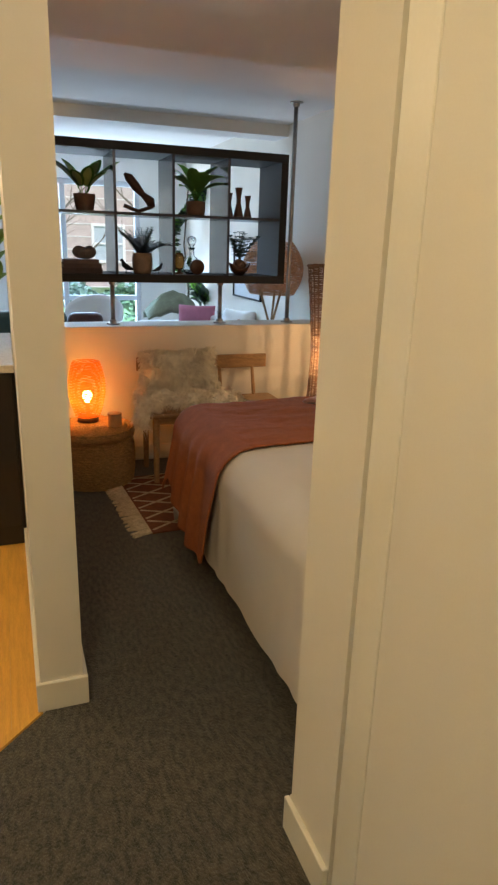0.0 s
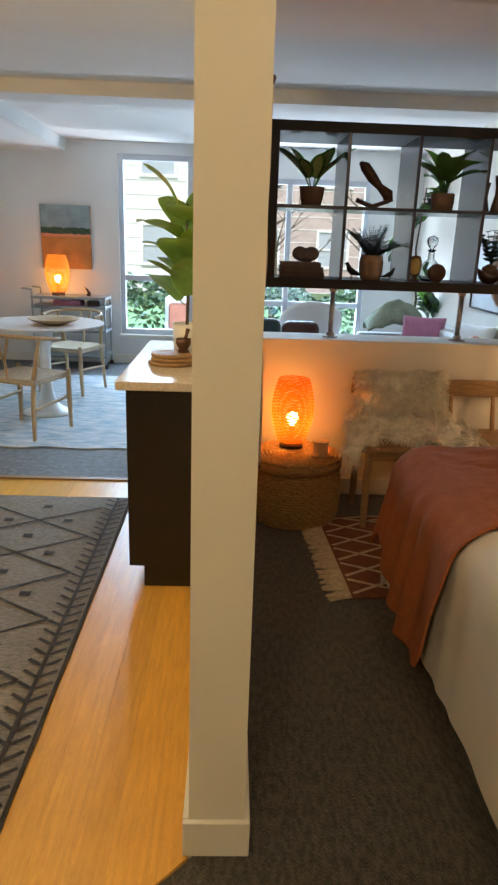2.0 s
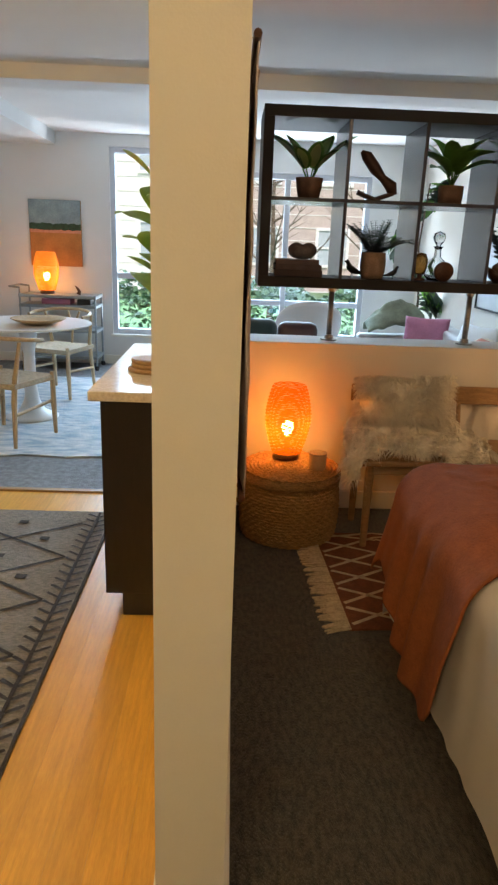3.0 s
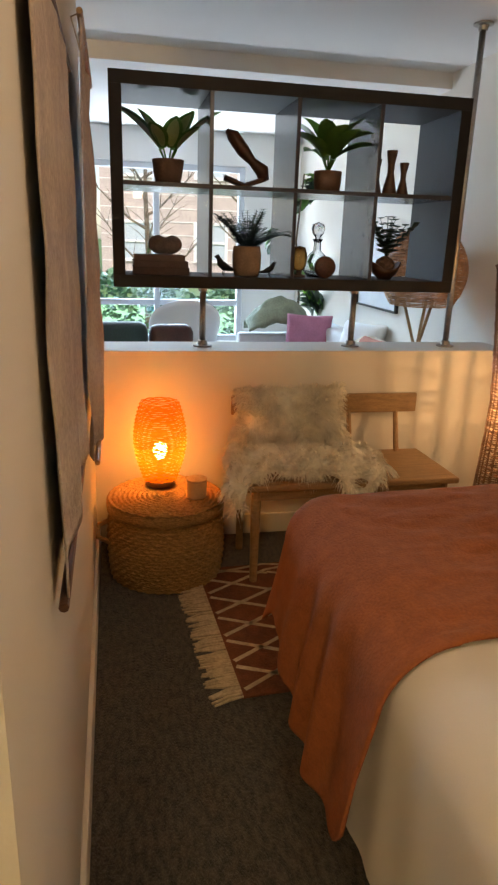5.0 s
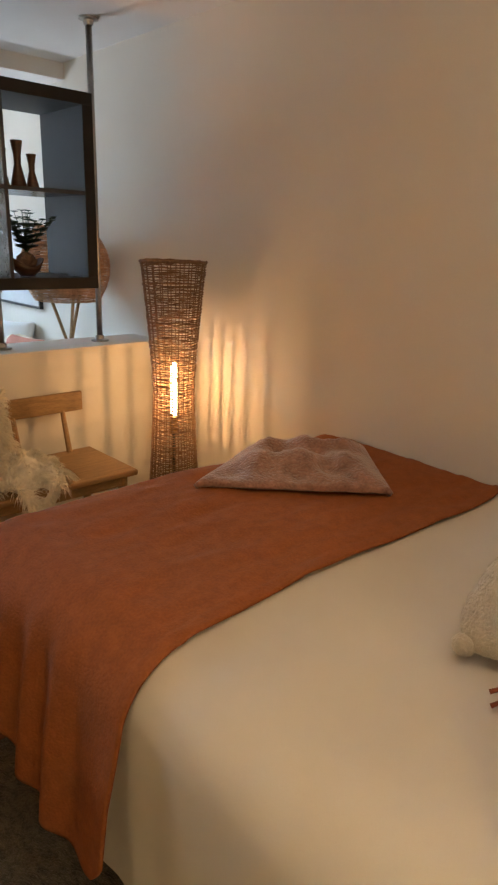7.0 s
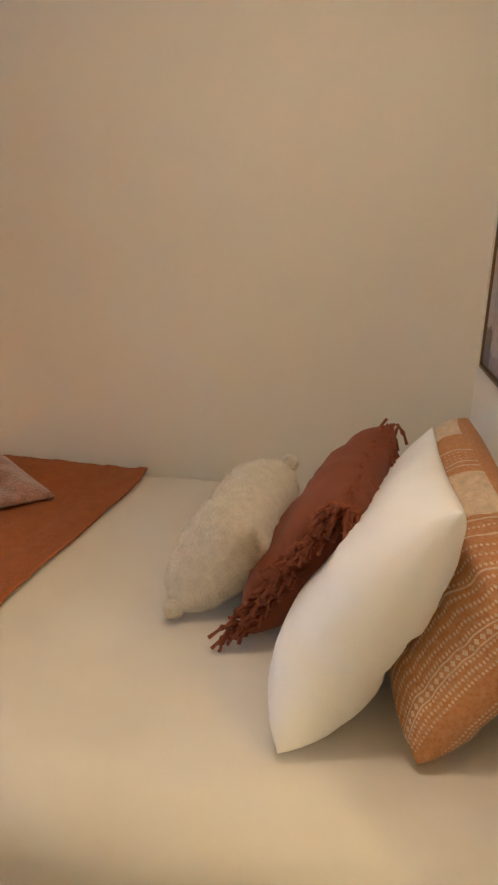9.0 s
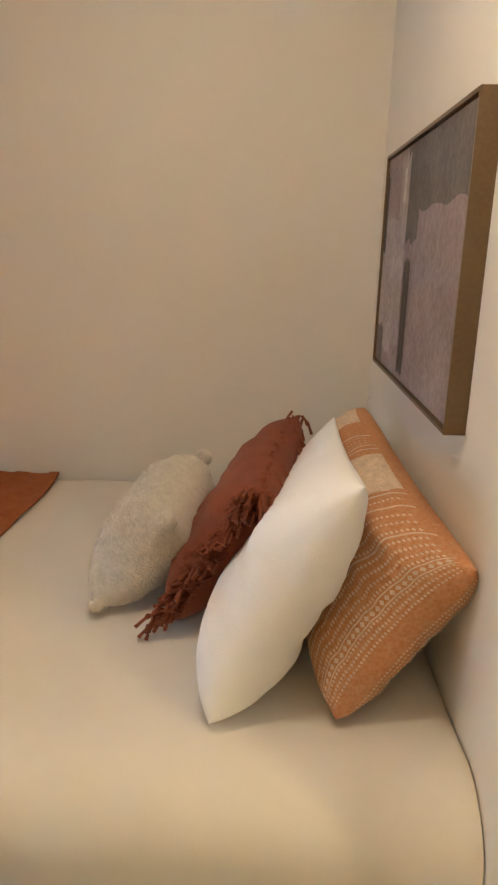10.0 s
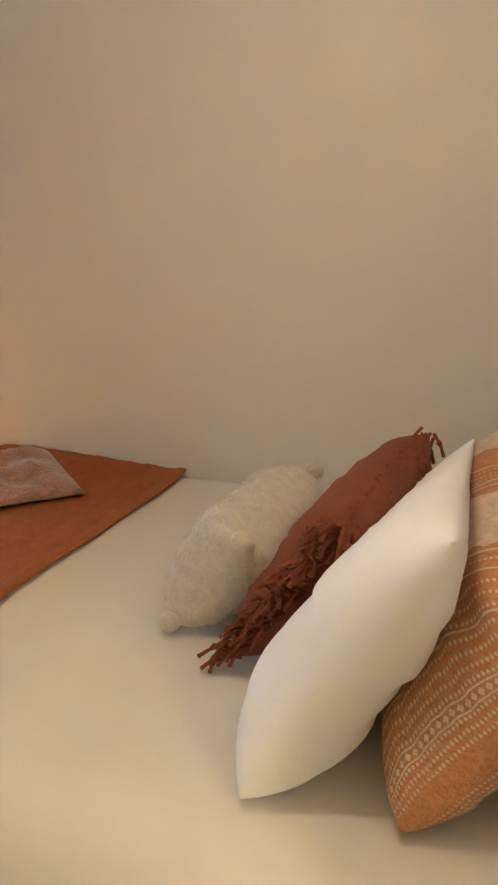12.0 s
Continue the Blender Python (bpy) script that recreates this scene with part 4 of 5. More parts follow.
weave_lamp("table_lamp", "lit orange woven barrel-shaped table lamp on the basket", (0.525, 4.425, bh + 0.003), 1.0, M_SHADE)

e = thing("candle_jar", "small tan candle jar with a flat lid", "candle", (0.665, 4.27, bh + 0.002))
bm = B()
lathe(bm, [(0.0001, 0), (0.04, 0), (0.042, 0.004), (0.042, 0.072), (0.0001, 0.072)], n=26)
part("jar", bm, M_WAX, e, smooth=False)
bm = B()
lathe(bm, [(0.0001, 0.072), (0.0435, 0.072), (0.0435, 0.08), (0.0001, 0.082)], n=26)
part("lid", bm, M_OAKL, e)

# ---- bench ----
X0, X1, Y0, Y1 = 0.84, 1.76, 4.08, 4.50
bench = thing("bench", "low oak bench with a plank backrest against the half wall", "bench", ((X0 + X1) / 2, (Y0 + Y1) / 2, 0))
BC = Vector(((X0 + X1) / 2, (Y0 + Y1) / 2, 0))


def bpart(name, *b, bev=0.006):
    bm = B()
    box(bm, b[0] - BC.x, b[1] - BC.x, b[2] - BC.y, b[3] - BC.y, b[4], b[5], bev)
    return part(name, bm, M_OAK, bench)


bpart("seat", X0, X1, Y0, Y1, 0.425, 0.452, bev=0.008)
bpart("front_apron", X0 + 0.06, X1 - 0.06, Y0 + 0.035, Y0 + 0.055, 0.375, 0.425)
bpart("back_apron", X0 + 0.06, X1 - 0.06, Y1 - 0.055, Y1 - 0.035, 0.375, 0.425)
bpart("backrest", X0 + 0.01, X1 - 0.02, Y1 + 0.012, Y1 + 0.034, 0.63, 0.72)
for x in (X0 + 0.05, X1 - 0.05):
    for y in (Y0 + 0.05, Y1 - 0.05):
        bm = B()
        tube(bm, [(x - BC.x, y - BC.y, 0.425), (x - BC.x, y - BC.y, 0.001)], [0.022, 0.016], 10)
        part("leg", bm, M_OAK, bench)
for k in range(4):
    x = X0 + 0.10 + (X1 - X0 - 0.22) * k / 3
    bm = B()
    tube(bm, [(x - BC.x, Y1 - 0.03 - BC.y, 0.45), (x - BC.x, Y1 + 0.022 - BC.y, 0.64)], [0.014, 0.011], 8)
    part("back_spindle", bm, M_OAK, bench)

# fur throw over bench back and seat
e = thing("fur_throw", "shaggy cream faux-fur throw hung over the bench", "throw", (1.11, 4.35, 0.46))


def fur_surf(u, v):
    """u across, v from the top of the bench back down to the seat's front."""
    c = 2 * u - 1
    rag = noise.noise(Vector((u * 9, 1.7, 4)))
    fold = 0.013 * math.sin(u * 23 + 3 * math.sin(v * 7)) + 0.02 * noise.noise(Vector((u * 7, v * 8, 2)))
    hang = 0.17 * math.exp(-((u - 0.80) / 0.10) ** 2) + 0.13 * math.exp(-((u - 0.06) / 0.07) ** 2)
    if v < 0.5:
        t = v / 0.5
        w = 0.235 + 0.035 * t ** 2 - 0.02 * math.sin(math.pi * t)
        x = w * c
        z = 0.285 - 0.255 * t - 0.02 * (1 - c * c) * (1 - t) + 0.012 * rag * (1 - t)
        y = 0.135 - 0.05 * t - 0.075 * (max(math.sin(math.pi * min(t * 1.05, 1)), 0) * max(1 - c ** 4, 0)) ** 0.6
    elif v < 0.82:
        t = (v - 0.5) / 0.32
        x = (0.27 + 0.055 * t) * c
        y = 0.085 - (0.25 + 0.06 * rag) * t
        z = 0.03 + 0.02 * math.sin(t * 3.1) - 0.012 * t
        fold *= 1.3
    else:
        t = (v - 0.82) / 0.18
        x = (0.325 + 0.02 * t) * c
        drop = hang * t
        y = 0.085 - (0.25 + 0.06 * rag) - (0.05 + 0.6 * min(hang, 0.14)) * min(t * 2, 1)
        z = 0.018 - drop
    return Vector((x, y - abs(fold) * 0.6, z + 0.012 + abs(fold)))


bm = B()
sheet(bm, fur_surf, 60, 76)
sheet(bm, lambda u, v: fur_surf(u, v) + Vector((0, 0.008, -0.008)), 60, 76)
part("hide", bm, M_FUR, e, smooth=True)
bm = B()
for k in range(15000):
    u, v = random.random(), random.random()
    if k % 8 == 0:
        u = random.choice((0.0, 1.0))
    elif k % 8 == 1:
        v = random.choice((0.0, 1.0, 1.0))
    p = fur_surf(u, v)
    q = fur_surf(min(u + 0.01, 1), v)
    w = fur_surf(u, min(v + 0.01, 1))
    nrm = (w - p).cross(q - p)
    nrm = nrm.normalized() if nrm.length > 1e-9 else Vector((0, -0.7, 0.7))
    if nrm.y > 0 and nrm.z < 0.2:
        nrm.negate()
    ln = random.uniform(0.02, 0.05) * (1.5 if v > 0.97 else 1)
    swirl = Vector((noise.noise(p * 14), noise.noise(p * 14 + Vector((5, 0, 0))), noise.noise(p * 14 + Vector((0, 7, 0))))) * 1.3
    d = (nrm * 0.45 + swirl + Vector((random.uniform(-0.3, 0.3) + (0.7 if u > 0.97 else -0.7 if u < 0.03 else 0), random.uniform(-0.3, 0.1), random.uniform(-0.5, 0.1) + (0.5 if v < 0.03 else 0)))).normalized() * ln
    s = d.cross(Vector((random.uniform(-1, 1), random.uniform(-1, 1), random.uniform(-1, 1)))).normalized() * 0.0019
    mid = p + d * 0.55
    a, b, m2, m3, c = bm.verts.new(p + s), bm.verts.new(p - s), bm.verts.new(mid - s * 0.8), bm.verts.new(mid + s * 0.8), bm.verts.new(p + d + Vector((0, 0, -ln * 0.35)))
    bm.faces.new((a, b, m2, m3))
    bm.faces.new((m3, m2, c))
hair = part("fur", bm, M_FUR, e)
hair["kind"] = "stuff"

# ---- terracotta rug ----
rx0, rx1, ry0, ry1 = 0.68, 1.60, 3.44, 4.28
e = thing("area_rug", "terracotta wool rug with cream lines and fringe", "rug", ((rx0 + rx1) / 2, (ry0 + ry1) / 2, 0.0), "", 3)
rw, rh = rx1 - rx0, ry1 - ry0
bm = B()
sheet(bm, lambda u, v: (-rw / 2 + rw * u, -rh / 2 + rh * v, 0.009 + 0.003 * noise.noise(Vector((u * 5, v * 5, 0)))), 30, 30, 0.007)
part("rug_body", bm, M_RUG, e)


def stripe(p, q, w=0.017, z=0.0125, m=M_FRINGE, par=None):
    p, q = Vector(p), Vector(q)
    d = (q - p)
    s = Vector((-d.y, d.x)).normalized() * w / 2
    bm = B()
    n = max(int(d.length / 0.04), 2)
    a = []
    for i in range(n + 1):
        c = p + d * i / n
        o = s * (1 + 0.3 * noise.noise(Vector((c.x * 30, c.y * 30, 0))))
        a.append((bm.verts.new((c.x + o.x, c.y + o.y, z)), bm.verts.new((c.x - o.x, c.y - o.y, z))))
    for (a0, a1), (b0, b1) in zip(a, a[1:]):
        bm.faces.new((a0, a1, b1, b0))
    return part("woven_line", bm, m, par or e)


for k in range(6):
    y = -rh / 2 + 0.03 + k * 0.15
    for p, q in (((-rw / 2 + 0.02, y), (-rw / 2 + 0.30, y + 0.15)), ((-rw / 2 + 0.02, y + 0.12), (-rw / 2 + 0.30, y - 0.03)), ((-rw / 2 + 0.30, y), (-rw / 2 + 0.62, y + 0.14)), ((-rw / 2 + 0.30, y + 0.13), (-rw / 2 + 0.62, y - 0.02))):
        q = (q[0], min(max(q[1], -rh / 2 + 0.01), rh / 2 - 0.01))
        p = (p[0], min(p[1], rh / 2 - 0.01))
        stripe(p, q)
for k in range(90):
    y = -rh / 2 + rh * (k + random.random() * 0.7) / 90
    ln = random.uniform(0.075, 0.105)
    dy = random.uniform(-0.025, 0.02)
    bm = B()
    tube(bm, [(-rw / 2 + 0.008, y, 0.011), (-rw / 2 - ln * 0.4, y + dy * 0.2, 0.009), (-rw / 2 - ln, y + dy, 0.005)], [0.004, 0.0055, 0.004], 5)
    part("fringe_strand", bm, M_FRINGE, e)

# ---- rattan floor lamp ----
e = thing("floor_lamp", "tall waisted brown rattan floor lamp, lit inside", "floor lamp", (2.0, 4.15, 0))


def flr(z):
    t = z / 1.32
    return 0.092 + 0.050 * max((t - 0.58) / 0.42, 0) ** 1.25 + 0.045 * max((0.58 - t) / 0.58, 0) ** 1.4


bm = B()
lathe(bm, [(0.0001, 0), (0.137, 0), (0.137, 0.012), (0.0001, 0.014)], n=30)
part("base", bm, M_RATT, e)
n_ring = 128
for k in range(n_ring):
    bm = B()
    z = 0.02 + 1.295 * k / (n_ring - 1) + random.uniform(-0.002, 0.002)
    dx = 0.004 * noise.noise(Vector((k * 0.2, 0, 0)))
    tube(bm, ring_pts(dx, 0, z, flr(z), 30, 0.0028), 0.0025 if k < n_ring - 1 else 0.006, 4, True)
    part("rattan_strand", bm, M_RATT, e)
for k in range(22):
    a = 2 * math.pi * k / 22
    bm = B()
    tube(bm, [(math.cos(a) * (flr(z) - 0.004), math.sin(a) * (flr(z) - 0.004), z) for z in [0.01 + 1.305 * i / 14 for i in range(15)]], 0.0030, 4)
    part("rib", bm, M_RATT, e)
bm = B()
tube(bm, [(0, 0, 0.012), (0, 0, 0.58)], 0.006, 8)
part("stem", bm, M_BLACK, e)
bm = B()
lathe(bm, [(0.0001, 0.56), (0.018, 0.56), (0.02, 0.62), (0.015, 0.635), (0.0001, 0.635)], n=14)
part("socket", bm, M_BRASS, e)
bm = B()
lathe(bm, [(0.0001, 0.636), (0.011, 0.638), (0.0145, 0.66), (0.0145, 0.865), (0.010, 0.88), (0.0001, 0.884)], n=16)
p = part("bulb", bm, M_BULB, e, "glowing tubular filament bulb", smooth=True)
p.visible_shadow = False

# ---- textiles on the partition ----
def wall_hanging(label, y0, y1, z0, z1, out, rod_m):
    yc = (y0 + y1) / 2
    e = thing("wall_hanging", label, "wall hanging", (PX1, yc, z0))
    w, h = y1 - y0, z1 - z0

    def hang(u, v):
        x = out + 0.4 * out * math.sin(u * 13 + v * 2 + y0) * (1 - v) + 0.4 * out * noise.noise(Vector((u * 6, v * 5, y0)))
        return (max(x, 0.008), -w / 2 + w * u, 0.012 + (h - 0.02) * v + 0.012 * noise.noise(Vector((u * 9, y0, 3))) * (1 - v))

    bm = B()
    sheet(bm, hang, 46, 40, 0.004)
    part("cloth", bm, M_TEXT, e, smooth=True)
    for z in (h, 0.008):
        bm = B()
        tube(bm, [(out, -w / 2 - 0.02, z), (out, 0.0, z + 0.003), (out, w / 2 + 0.02, z)], 0.008, 8)
        part("rod", bm, rod_m, e)
    bm = B()
    tube(bm, [(out, -w / 2, h), (0.006, 0, h + 0.10), (out, w / 2, h)], 0.0022, 5)
    part("cord", bm, M_CORD, e)


wall_hanging("mauve and beige woven textile hung on dark wooden rods", 2.66, 3.46, 0.835, 1.74, 0.018, M_WALNUT)
wall_hanging("longer greyish woven textile bulging from pale wooden rods", 3.60, 4.40, 0.74, 1.89, 0.045, M_OAK)

# ---- kitchen ----
island = thing("kitchen_island", "espresso cabinet island under a pale quartz worktop", "kitchen island", (-0.05, 3.98, 0))


def ipart(name, m, *b, bev=0.003):
    bm = B()
    box(bm, b[0] + 0.05, b[1] + 0.05, b[2] - 3.98, b[3] - 3.98, b[4], b[5], bev)
    return part(name, bm, m, island)


ipart("cabinet_body", M_ESPR, -0.215, 0.110, 3.49, 4.47, 0.105, 0.855)
ipart("toe_kick", M_ESPR, -0.155, 0.110, 3.50, 4.45, 0.0, 0.105)
ipart("end_panel", M_ESPR, -0.213, 0.096, 3.478, 3.490, 0.105, 0.853)
bm = B()
box(bm, -0.245, 0.110, 3.43, 4.50, 0.8555, 0.89, 0.004)
solid("worktop", bm, M_QUARTZ, "pale polished quartz worktop on the island", "worktop")
WT = 0.8905
for i, (r, dx) in enumerate(((0.098, 0), (0.092, 0.006), (0.085, 0.0))):
    bm = B()
    lathe(bm, [(0.0001, 0), (r - 0.004, 0), (r, 0.004), (r, 0.012), (r - 0.004, 0.016), (0.0001, 0.016)], n=36)
    ob = solid("serving_board", bm, M_OAK, "round wooden serving board in a small stack", "board", group="round serving boards")
    ob.location = (-0.07 + dx, 3.82, WT + 0.0163 * i)
e = thing("mortar", "dark turned-wood mortar with its pestle on boards", "mortar", (-0.02, 3.84, WT + 0.049))
bm = B()
lathe(bm, [(0.0001, 0), (0.026, 0), (0.02, 0.014), (0.032, 0.035), (0.032, 0.058), (0.027, 0.058), (0.02, 0.035), (0.0001, 0.025)], n=22)
part("bowl", bm, M_WALNUT, e, smooth=True)
bm = B()
tube(bm, [(0, 0, 0.03), (0.012, 0, 0.07), (0.02, 0, 0.10)], [0.011, 0.007, 0.010], 10)
part("pestle", bm, M_WALNUT, e, smooth=True)

e = thing("fiddle_leaf_plant", "broad-leaved fiddle-leaf fig in a white pot", "potted plant", (-0.018, 4.03, WT))
pot(e, cup(0.056, 0.064, 0.15, 0.005), M_WHITE, 0.138, 0.057)
bm = B()
tube(bm, [(0, 0, 0.13), (0.006, 0.01, 0.35), (-0.004, 0.0, 0.5), (0.0, 0, 0.66)], [0.008, 0.007, 0.006, 0.004], 8)
part("stem", bm, M_BARK, e)
for k in range(17):
    t = k / 16
    az = k * 2.39996 + 2.6
    z = 0.23 + 0.39 * t
    p = Vector((math.cos(az) * 0.012, math.sin(az) * 0.012, z))
    out = p + Vector((math.cos(az) * 0.03, math.sin(az) * 0.03, 0.02))
    bm = B()
    tube(bm, [p, out], 0.003, 5)
    part("leaf_stalk", bm, M_LEAF, e)
    bm = B()
    leaf(bm, out, az, 0.95 + 0.35 * math.sin(k * 2.1), 0.20 + 0.03 * math.sin(k * 1.3), 0.185, 0.42, 10, 0.04)
    for v in bm.verts:
        v.co += Vector((0, 0, 0.005 * math.sin(v.co.x * 34 + v.co.y * 28 + k)))
    part("leaf", bm, M_LEAFB, e, smooth=True)

# runner rug
kx0, kx1, ky0, ky1 = -1.20, -0.348, 1.75, 4.455
rug = thing("runner_rug", "grey flatwoven runner with charcoal lattice pattern", "rug", ((kx0 + kx1) / 2, (ky0 + ky1) / 2, 0.0))
kw, kh = kx1 - kx0, ky1 - ky0
bm = B()
sheet(bm, lambda u, v: (-kw / 2 + kw * u + 0.004 * noise.noise(Vector((u, v * 14, 3))), -kh / 2 + kh * v, 0.008 + 0.0025 * noise.noise(Vector((u * 6, v * 15, 0)))), 24, 60, 0.007)
part("weave", bm, M_KRUG, rug)
for sgn in (1, -1):
    xc = sgn * (kw / 2 - 0.075)
    stripe((xc, -kh / 2 + 0.02), (xc, kh / 2 - 0.02), 0.014, 0.0125, M_KRUGD, rug)
    stripe((sgn * (kw / 2 - 0.006), -kh / 2), (sgn * (kw / 2 - 0.006), kh / 2), 0.010, 0.0122, M_KRUGD, rug)
    for k in range(44):
        y = -kh / 2 + 0.05 + k * 0.06
        for s2 in (1, -1):
            stripe((xc + s2 * 0.006, y), (xc + s2 * 0.056, y + 0.034), 0.013, 0.0124, M_KRUGD, rug)
stepd = 0.36
for k in range(8):
    y = -kh / 2 + 0.03 + k * stepd
    for p, q in (((-0.29, y), (0.0, y + stepd / 2)), ((0.0, y + stepd / 2), (0.29, y)), ((-0.29, y), (0.0, y - stepd / 2)), ((0.0, y - stepd / 2), (0.29, y))):
        if min(p[1], q[1]) > -kh / 2 and max(p[1], q[1]) < kh / 2:
            stripe(p, q, 0.014, 0.0123, M_KRUGD, rug)
    for cx2, cy2 in ((0.0, y), (0.15, y + stepd / 2), (-0.15, y + stepd / 2)):
        if abs(cy2) < kh / 2 - 0.05:
            stripe((cx2 - 0.022, cy2), (cx2 + 0.022, cy2), 0.034, 0.0126, M_KRUGD, rug)

# ---- dining corner ----
M_DRUG = mat("blue_white_wool", (0.60, 0.60, 0.58), 0.95, vary=0.3, scale=5, bump=0.6, second=(0.24, 0.33, 0.40), mix=0.3, stretch=(1.2, 3.2, 1))
bm = B()
sheet(bm, lambda u, v: (-2.45 + 2.35 * u, 5.34 + 2.5 * v + 0.014 * math.sin(u * 34) * (1 - v), 0.010 + 0.004 * noise.noise(Vector((u * 20, v * 20, 0)))), 60, 50, 0.008)
solid("dining_rug", bm, M_DRUG, "blue and white patterned wool rug under the table", "rug", False)

e = thing("dining_table", "round white pedestal dining table with trumpet base", "table", (-1.31, 6.28, 0.014))
bm = B()
lathe(bm, [(0.0001, 0.70), (0.42, 0.708), (0.475, 0.722), (0.475, 0.73), (0.0001, 0.73)], n=56)
part("tabletop", bm, M_WHITE, e)
bm = B()
lathe(bm, [(0.0001, 0), (0.20, 0), (0.20, 0.006), (0.16, 0.022), (0.10, 0.055), (0.06, 0.13), (0.042, 0.26), (0.042, 0.5), (0.07, 0.66), (0.14, 0.702), (0.0001, 0.704)], n=40)
part("pedestal", bm, M_WHITE, e, smooth=True)
bm = B()
lathe(bm, [(0.0001, 0), (0.08, 0), (0.17, 0.028), (0.20, 0.045), (0.196, 0.048), (0.15, 0.03), (0.06, 0.012), (0.0001, 0.01)], n=36)
ob = solid("wooden_bowl", bm, M_OAKL, "wide shallow pale wooden bowl on the table", "bowl", True)
ob.location = (-1.20, 6.20, 0.7445)


def chair(at, turn, group):
    e = thing("dining_chair", "pale oak chair with curved rail and corded seat", "chair", at, group, turn)
    legs = [(-0.22, -0.2, 0.43), (0.22, -0.2, 0.43), (-0.20, 0.2, 0.70), (0.20, 0.2, 0.70)]
    for x, y, h in legs:
        bm = B()
        if y > 0:
            tube(bm, [(x * 1.05, y + 0.03, 0), (x, y, 0.30), (x * 1.0, y - 0.02, 0.45), (x * 1.2, y - 0.04, h)], [0.013, 0.019, 0.018, 0.012], 8)
        else:
            tube(bm, [(x * 1.03, y, 0), (x, y, 0.25), (x, y, h + 0.02)], [0.014, 0.02, 0.016], 8)
        part("leg", bm, M_OAKL, e)
    for a, b in (((-0.22, -0.2), (0.22, -0.2)), ((-0.22, -0.2), (-0.20, 0.2)), ((0.22, -0.2), (0.20, 0.2)), ((-0.2, 0.2), (0.2, 0.2))):
        bm = B()
        tube(bm, [(*a, 0.40), (*b, 0.40)], 0.014, 8)
        part("seat_rail", bm, M_OAKL, e)
    for s in (-0.21, 0.21):
        bm = B()
        tube(bm, [(s, -0.2, 0.24), (s, 0.2, 0.22)], 0.012, 8)
        part("stretcher", bm, M_OAKL, e)
    bm = B()
    sheet(bm, lambda u, v: (-0.225 + 0.45 * u, -0.215 + 0.43 * v, 0.428 - 0.018 * math.sin(math.pi * u) * math.sin(math.pi * v)), 12, 12, 0.03)
    part("seat", bm, M_CORD, e)
    bm = B()
    pts = [(0.28 * math.cos(a), 0.02 + 0.24 * math.sin(a), 0.70 + 0.03 * math.sin(a)) for a in [-0.25 + (math.pi + 0.5) * i / 16 for i in range(17)]]
    tube(bm, pts, 0.014, 8)
    part("top_rail", bm, M_OAKL, e)
    bm = B()
    tube(bm, [(0, 0.2, 0.40), (0, 0.225, 0.55), (0.06, 0.255, 0.71)], 0.010, 6)
    tube(bm, [(0, 0.225, 0.55), (-0.06, 0.255, 0.71)], 0.010, 6)
    part("splat", bm, M_OAKL, e)
    return e


first = chair((-1.30, 5.74, 0.014), 160, "dining chairs round the table")
copy_thing(first, pose(-1.30, 7.12, 0.014, 0, 0, -20))

# bar cart
e = thing("bar_cart", "grey metal bar cart with two shelves", "bar cart", (-1.62, 8.42, 0))
for x in (-0.36, 0.42):
    for y in (-0.17, 0.17):
        bm = B()
        tube(bm, [(x, y, 0.05), (x, y, 0.79)], 0.011, 8)
        part("post", bm, M_GREYMET, e)
        bm = B()
        lathe(bm, [(0.0001, 0), (0.02, 0.003), (0.025, 0.025), (0.02, 0.047), (0.0001, 0.05)], x, y, 14)
        part("caster", bm, M_BLACK, e)
for z in (0.12, 0.40, 0.655, 0.755):
    bm = B()
    box(bm, -0.372, 0.432, -0.182, 0.182, z, z + 0.03, 0.003)
    part("shelf", bm, M_GREYMET, e)
bm = B()
tube(bm, [(-0.36, -0.17, 0.79), (-0.36, -0.17, 0.85), (-0.46, -0.17, 0.86), (-0.46, 0.17, 0.86), (-0.36, 0.17, 0.85), (-0.36, 0.17, 0.79)], 0.010, 8)
part("push_handle", bm, M_GREYMET, e)
weave_lamp("table_lamp", "lit orange woven table lamp on the bar cart", (-1.73, 8.40, 0.7855), 1.15, M_SHADE2)
for x, w, m, lab in ((-1.62, 0.30, M_PINKP, "flat rose-coloured box on the cart shelf"), (-1.33, 0.14, M_BLACK, "small dark box on the cart shelf")):
    bm = B()
    box(bm, x - w / 2, x + w / 2, 8.30, 8.50, 0.6855, 0.742, 0.003)
    solid("storage_box", bm, m, lab, "box")
bm = B()
tube(bm, [(0, 0, 0.006), (0.012, 0, 0.035), (-0.01, 0, 0.07), (-0.035, 0, 0.095)], [0.026, 0.018, 0.012, 0.003], 10)
ob = solid("horn_ornament", bm, M_WALNUT, "small curved horn ornament on the cart", "ornament", True)
ob.location = (-1.40, 8.38, 0.785)

# landscape painting
e = thing("landscape_painting", "landscape painting of grey sky and orange field", "picture", (-1.685, NORTH, 1.06))
bm = B()
box(bm, -0.275, 0.275, -0.035, -0.001, 0, 0.68, 0.003)
part("canvas", bm, mat("ochre_field_paint", (0.40, 0.17, 0.045), 0.8, vary=0.3, scale=8, bump=0.3), e)
M_LS = mat("grey_sky_paint", (0.24, 0.33, 0.36), 0.8, vary=0.3, scale=9, bump=0.3)
M_LT = mat("dark_treeline_paint", (0.035, 0.085, 0.05), 0.8, vary=0.4, scale=20, bump=0.3)
M_LP = mat("salmon_paint", (0.55, 0.24, 0.15), 0.8, vary=0.2, scale=20, bump=0.3)
